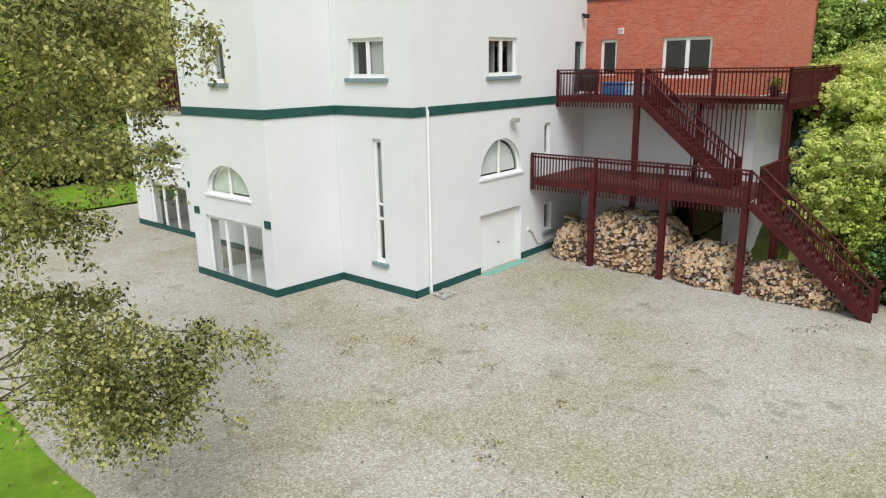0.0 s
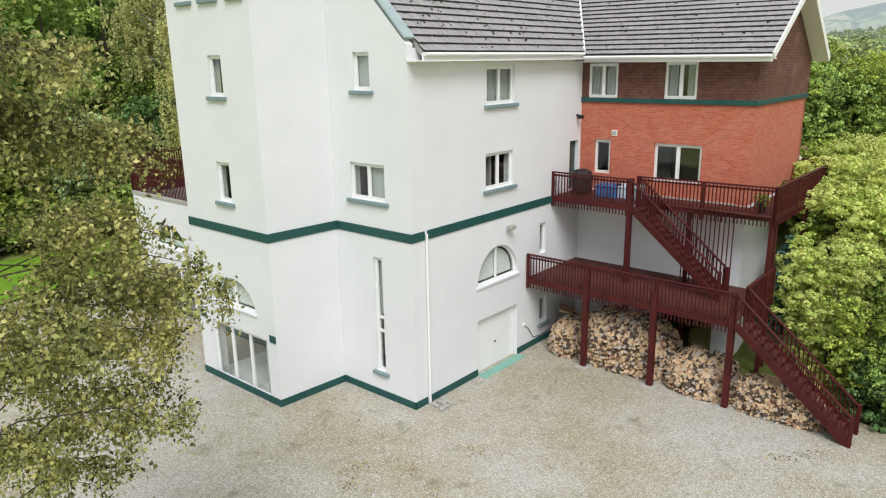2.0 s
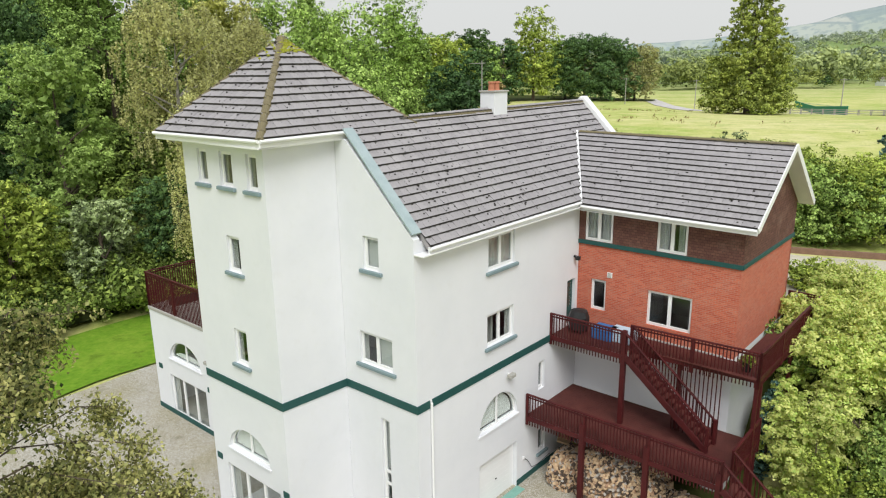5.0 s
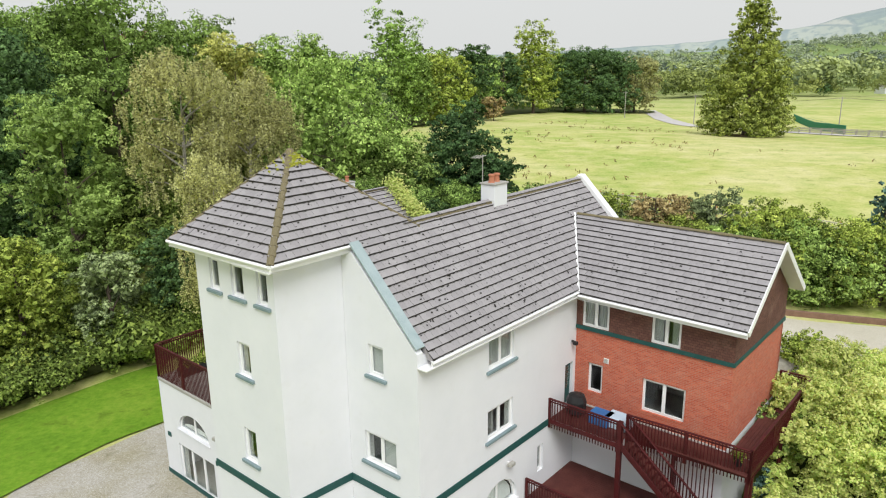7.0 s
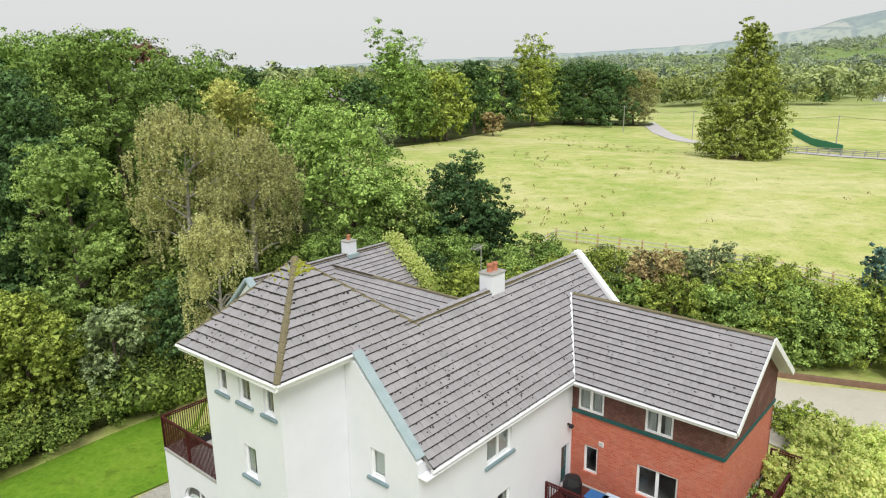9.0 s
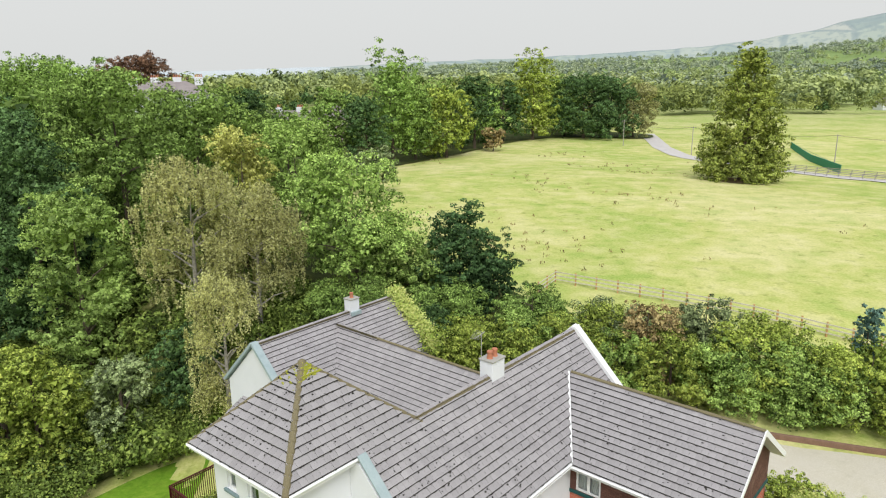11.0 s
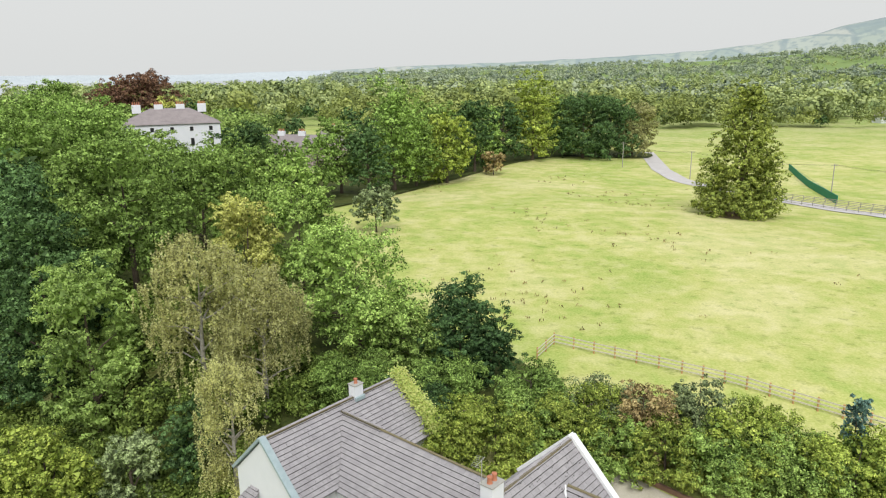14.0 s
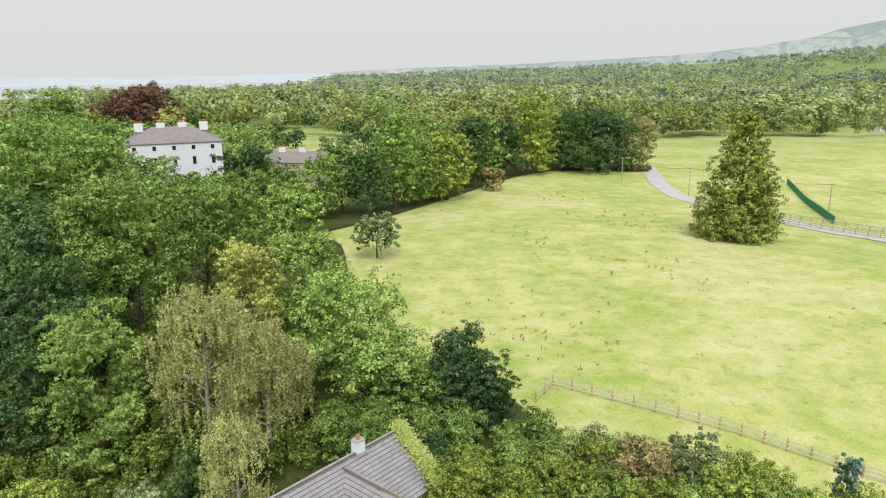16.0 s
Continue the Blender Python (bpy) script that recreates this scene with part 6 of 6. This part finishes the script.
def far_building(name, x, y, turn, w, d, eaves, ridge_h, label, wall, roof, rows, cols, chimneys=0, base=None, hip=True):
    """A far house: walls, hipped roof, chimneys and its windows."""
    z0 = ground_z(x, y) if base is None else base
    hs = tagged(empty(name, Matrix.Translation((x, y, z0)) @ Matrix.Rotation(radians(turn), 4, "Z")), label, "building")
    part("wall", boxed((-w / 2, -d / 2, -4), (w / 2, d / 2, eaves), 0.02), wall, hs)
    bm = bmesh.new()
    o, k = 0.4, (d / 2 if hip else 0.0)
    e = [bm.verts.new(p) for p in ((-w / 2 - o, -d / 2 - o, eaves), (w / 2 + o, -d / 2 - o, eaves), (w / 2 + o, d / 2 + o, eaves), (-w / 2 - o, d / 2 + o, eaves))]
    r0, r1 = bm.verts.new((-w / 2 - o + k, 0, ridge_h)), bm.verts.new((w / 2 + o - k, 0, ridge_h))
    for f in ((e[0], e[1], r1, r0), (e[1], e[2], r1), (e[2], e[3], r0, r1), (e[3], e[0], r0), (e[3], e[2], e[1], e[0])):
        bm.faces.new(f)
    part("roof", bm, roof, hs)
    for i in range(cols):
        for zc, hh in rows:
            cx = -w / 2 + (i + 0.5) * w / cols
            wd = part("window", boxed((cx - 0.55, -d / 2 - 0.05, zc - hh / 2), (cx + 0.55, -d / 2 + 0.05, zc + hh / 2), 0.01), PVC, hs)
            part("pane", boxed((cx - 0.45, -d / 2 - 0.06, zc - hh / 2 + 0.1), (cx + 0.45, -d / 2 - 0.052, zc + hh / 2 - 0.1)), BLACK, wd)
    for i in range(chimneys):
        cx = -w / 2 + (i + 0.7) * w / (chimneys + 0.4)
        c = part("chimney", boxed((cx - 1.1, -0.5, ridge_h - 1.2), (cx + 1.1, 0.5, ridge_h + 1.0), 0.03), WHITE, hs)
        for j in range(4):
            part("chimney_pot", tube(bmesh.new(), [(cx - 0.75 + 0.5 * j, 0, ridge_h + 1.0), (cx - 0.75 + 0.5 * j, 0, ridge_h + 1.7)], [0.17, 0.13], 7), TERRACOTTA, c)
    return hs


FARROOF = plain("weathered_slate_roof", (0.20, 0.17, 0.17), (0.31, 0.27, 0.26), 0.6, 6, 0.9)
PINKWALL = plain("pinkish_stone_wall", (0.42, 0.33, 0.29), (0.55, 0.45, 0.40), 0.6, 6, 0.9)
far_building("mansion", -73.5, 190, 22, 24, 15, 23.4 - 11.5, 27.2 - 11.5, "large white Georgian mansion with a hipped slate roof", WHITE, FARROOF, ((10.6, 1.3), (7.2, 2.2), (3.0, 2.2)), 5, 4, 11.5)
far_building("barn", -46, 212, -14, 16, 7, 14.8 - 11, 18 - 11, "long stone outbuilding with a grey roof", PINKWALL, FARROOF, ((2.4, 1.2),), 5, 2, 11, False)
far_building("barn", -36, 226, 8, 12, 7, 14.8 - 11, 18.5 - 11, "stone outbuilding with a dark hipped roof", PINKWALL, FARROOF, ((2.4, 1.2),), 3, 1, 11)
far_building("bungalow", 293, 468, 10, 18, 9, 4.5, 8, "white bungalow beyond the far pasture", WHITE, FARROOF, ((2.4, 1.4),), 4, 0)
far_building("bungalow", 285, 700, 0, 26, 10, 5, 9, "white farmhouse on the far hillside", WHITE, FARROOF, ((2.6, 1.4),), 5, 0)

# ivy on the rear verge
rg = np.random.default_rng(8)
n = 6500
k = rg.uniform(0, 1, n)
P = np.stack([20.35 + rg.normal(0, 0.36, n), 21.4 - 4.7 * k + rg.normal(0, 0.15, n), 12.95 - 3.45 * k + np.abs(rg.normal(0, 0.32, n))], 1)
ivy = tagged(part("ivy", leaf_mesh("ivy", P, np.tile([0.0, -0.5, 0.8], (n, 1)), 0.15, 12, FOL["hedge"], jitter=0.5), None), "bright green ivy growing over the rear roof verge", "ivy")
ivy.matrix_world = HOUSE


# ---- far hills, beyond the plain ----
def hill_backdrop(dist, azs, tops, material, label, seed):
    bm = bmesh.new()
    rows = []
    n = 160
    for j in range(7):
        ring = []
        for i in range(n + 1):
            az = azs[0] + (azs[-1] - azs[0]) * i / n
            h = float(np.interp(az, azs, tops)) * (1 + 0.06 * noise.noise(Vector((az * 0.5, seed, 0))))
            k = j / 6
            d = dist + 350 * k
            ring.append(bm.verts.new((d * math.sin(radians(az)), d * math.cos(radians(az)), -10 + (h + 10) * math.sin(k * math.pi / 2) + 3 * noise.noise(Vector((az, j, seed))))))
        rows.append(ring)
    for r0, r1 in zip(rows, rows[1:]):
        for i in range(n):
            bm.faces.new((r0[i], r0[i + 1], r1[i + 1], r1[i]))
    return tagged(part("backdrop", bm, material), label, "hills", kind="structure")


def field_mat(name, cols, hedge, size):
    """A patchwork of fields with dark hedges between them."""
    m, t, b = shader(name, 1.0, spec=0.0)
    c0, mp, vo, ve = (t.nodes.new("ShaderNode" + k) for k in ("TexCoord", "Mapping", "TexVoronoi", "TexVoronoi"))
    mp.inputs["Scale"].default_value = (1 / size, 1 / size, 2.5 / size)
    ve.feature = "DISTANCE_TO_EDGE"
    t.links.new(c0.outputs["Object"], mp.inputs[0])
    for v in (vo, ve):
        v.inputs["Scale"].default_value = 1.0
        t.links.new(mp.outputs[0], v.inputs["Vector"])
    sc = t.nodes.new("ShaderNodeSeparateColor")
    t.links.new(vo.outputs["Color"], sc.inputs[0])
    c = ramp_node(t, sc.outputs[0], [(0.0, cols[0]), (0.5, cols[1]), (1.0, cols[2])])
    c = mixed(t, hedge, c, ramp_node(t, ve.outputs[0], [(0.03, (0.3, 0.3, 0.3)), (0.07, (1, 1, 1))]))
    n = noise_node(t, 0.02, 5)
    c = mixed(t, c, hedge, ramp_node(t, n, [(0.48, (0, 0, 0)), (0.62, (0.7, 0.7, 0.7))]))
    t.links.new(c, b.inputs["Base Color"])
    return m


# fields, hedges and shore paled towards blue-grey: distance haze put into their colours
FARHILL = field_mat("haze_tinted_hill_fields", ((0.30, 0.35, 0.32), (0.34, 0.385, 0.34), (0.42, 0.43, 0.39)), (0.235, 0.285, 0.29), 300)
FARSHORE = grass_mat("haze_tinted_shore", (0.42, 0.46, 0.48), (0.47, 0.51, 0.53), (0.52, 0.56, 0.57), 0.004)
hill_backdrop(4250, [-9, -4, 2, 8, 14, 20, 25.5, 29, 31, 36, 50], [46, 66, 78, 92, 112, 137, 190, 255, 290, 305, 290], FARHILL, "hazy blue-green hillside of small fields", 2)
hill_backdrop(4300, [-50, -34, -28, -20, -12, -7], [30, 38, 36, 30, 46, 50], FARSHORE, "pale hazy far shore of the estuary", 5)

# utility poles and their wires by the lane
POLES = [(60, 236), (74, 210), (96, 172), (122, 128)]
for x, y in POLES:
    p = tagged(empty("utility_pole", Matrix.Translation((x, y, ground_z(x, y)))), "weathered timber utility pole beside the lane", "pole", "utility poles")
    part("shaft", tube(bmesh.new(), [(0, 0, -0.2), (0, 0, 8.6)], [0.15, 0.11], 8), OLDWOOD, p)
    part("crossarm", beam(bmesh.new(), (-0.8, 0, 8.2), (0.8, 0, 8.2), 0.1, 0.12), OLDWOOD, p)
wires = tagged(empty("overhead_wires"), "thin sagging overhead wires between the poles", "wire")
for (x0, y0), (x1, y1) in zip(POLES, POLES[1:]):
    for o in (-0.7, 0.7):
        a, b = Vector((x0 + o, y0, ground_z(x0, y0) + 8.3)), Vector((x1 + o, y1, ground_z(x1, y1) + 8.3))
        part("wire", tube(bmesh.new(), [a.lerp(b, k / 8) - Vector((0, 0, 1.2 * (1 - (k / 4 - 1) ** 2))) for k in range(9)], [0.02] * 9, 4), BLACK, wires)
# weeds and fallen leaves on the gravel
rg = np.random.default_rng(41)
cx, cy = rg.uniform(-6, 14, 46), rg.uniform(8, 24, 46)
ok = ((cx - CX) * CA + (cy - CY) * SA < -0.6) | (-(cx - CX) * SA + (cy - CY) * CA < -0.6)
ok &= (cy < 20) | (cx > 2)
ok &= ~((cx > 4) & (cy > 19))
cx, cy = cx[ok], cy[ok]
m = 30
px, py = np.repeat(cx, m) + rg.normal(0, 0.22, len(cx) * m), np.repeat(cy, m) + rg.normal(0, 0.16, len(cx) * m)
tagged(part("weeds", leaf_mesh("weeds", np.stack([px, py, 0.045 + rg.uniform(0, 0.02, len(px))], 1), np.tile([0.0, 0.0, 1.0], (len(px), 1)), 0.07, 42, FOL["brown"], 0.6), None), "scattered low weeds and moss on the gravel", "weeds", kind="stuff")
n = 2600
px, py = rg.uniform(-14, 16, n), rg.uniform(5, 27, n)
u, v = to_uv(px, py)
ok = ((u < -0.4) & (v < 3)) | ((u < -3.2)) | (v < -0.4)
ok &= ~((u > 6.2) & (v < 0))
tagged(part("fallen_leaves", leaf_mesh("fallen_leaves", np.stack([px, py, np.full(n, 0.085)], 1)[ok], np.tile([0.0, 0.0, 1.0], (int(ok.sum()), 1)), 0.06, 43, FOL["near"], 0.7), None), "small yellow fallen leaves on gravel and lawn", "leaves", kind="stuff")
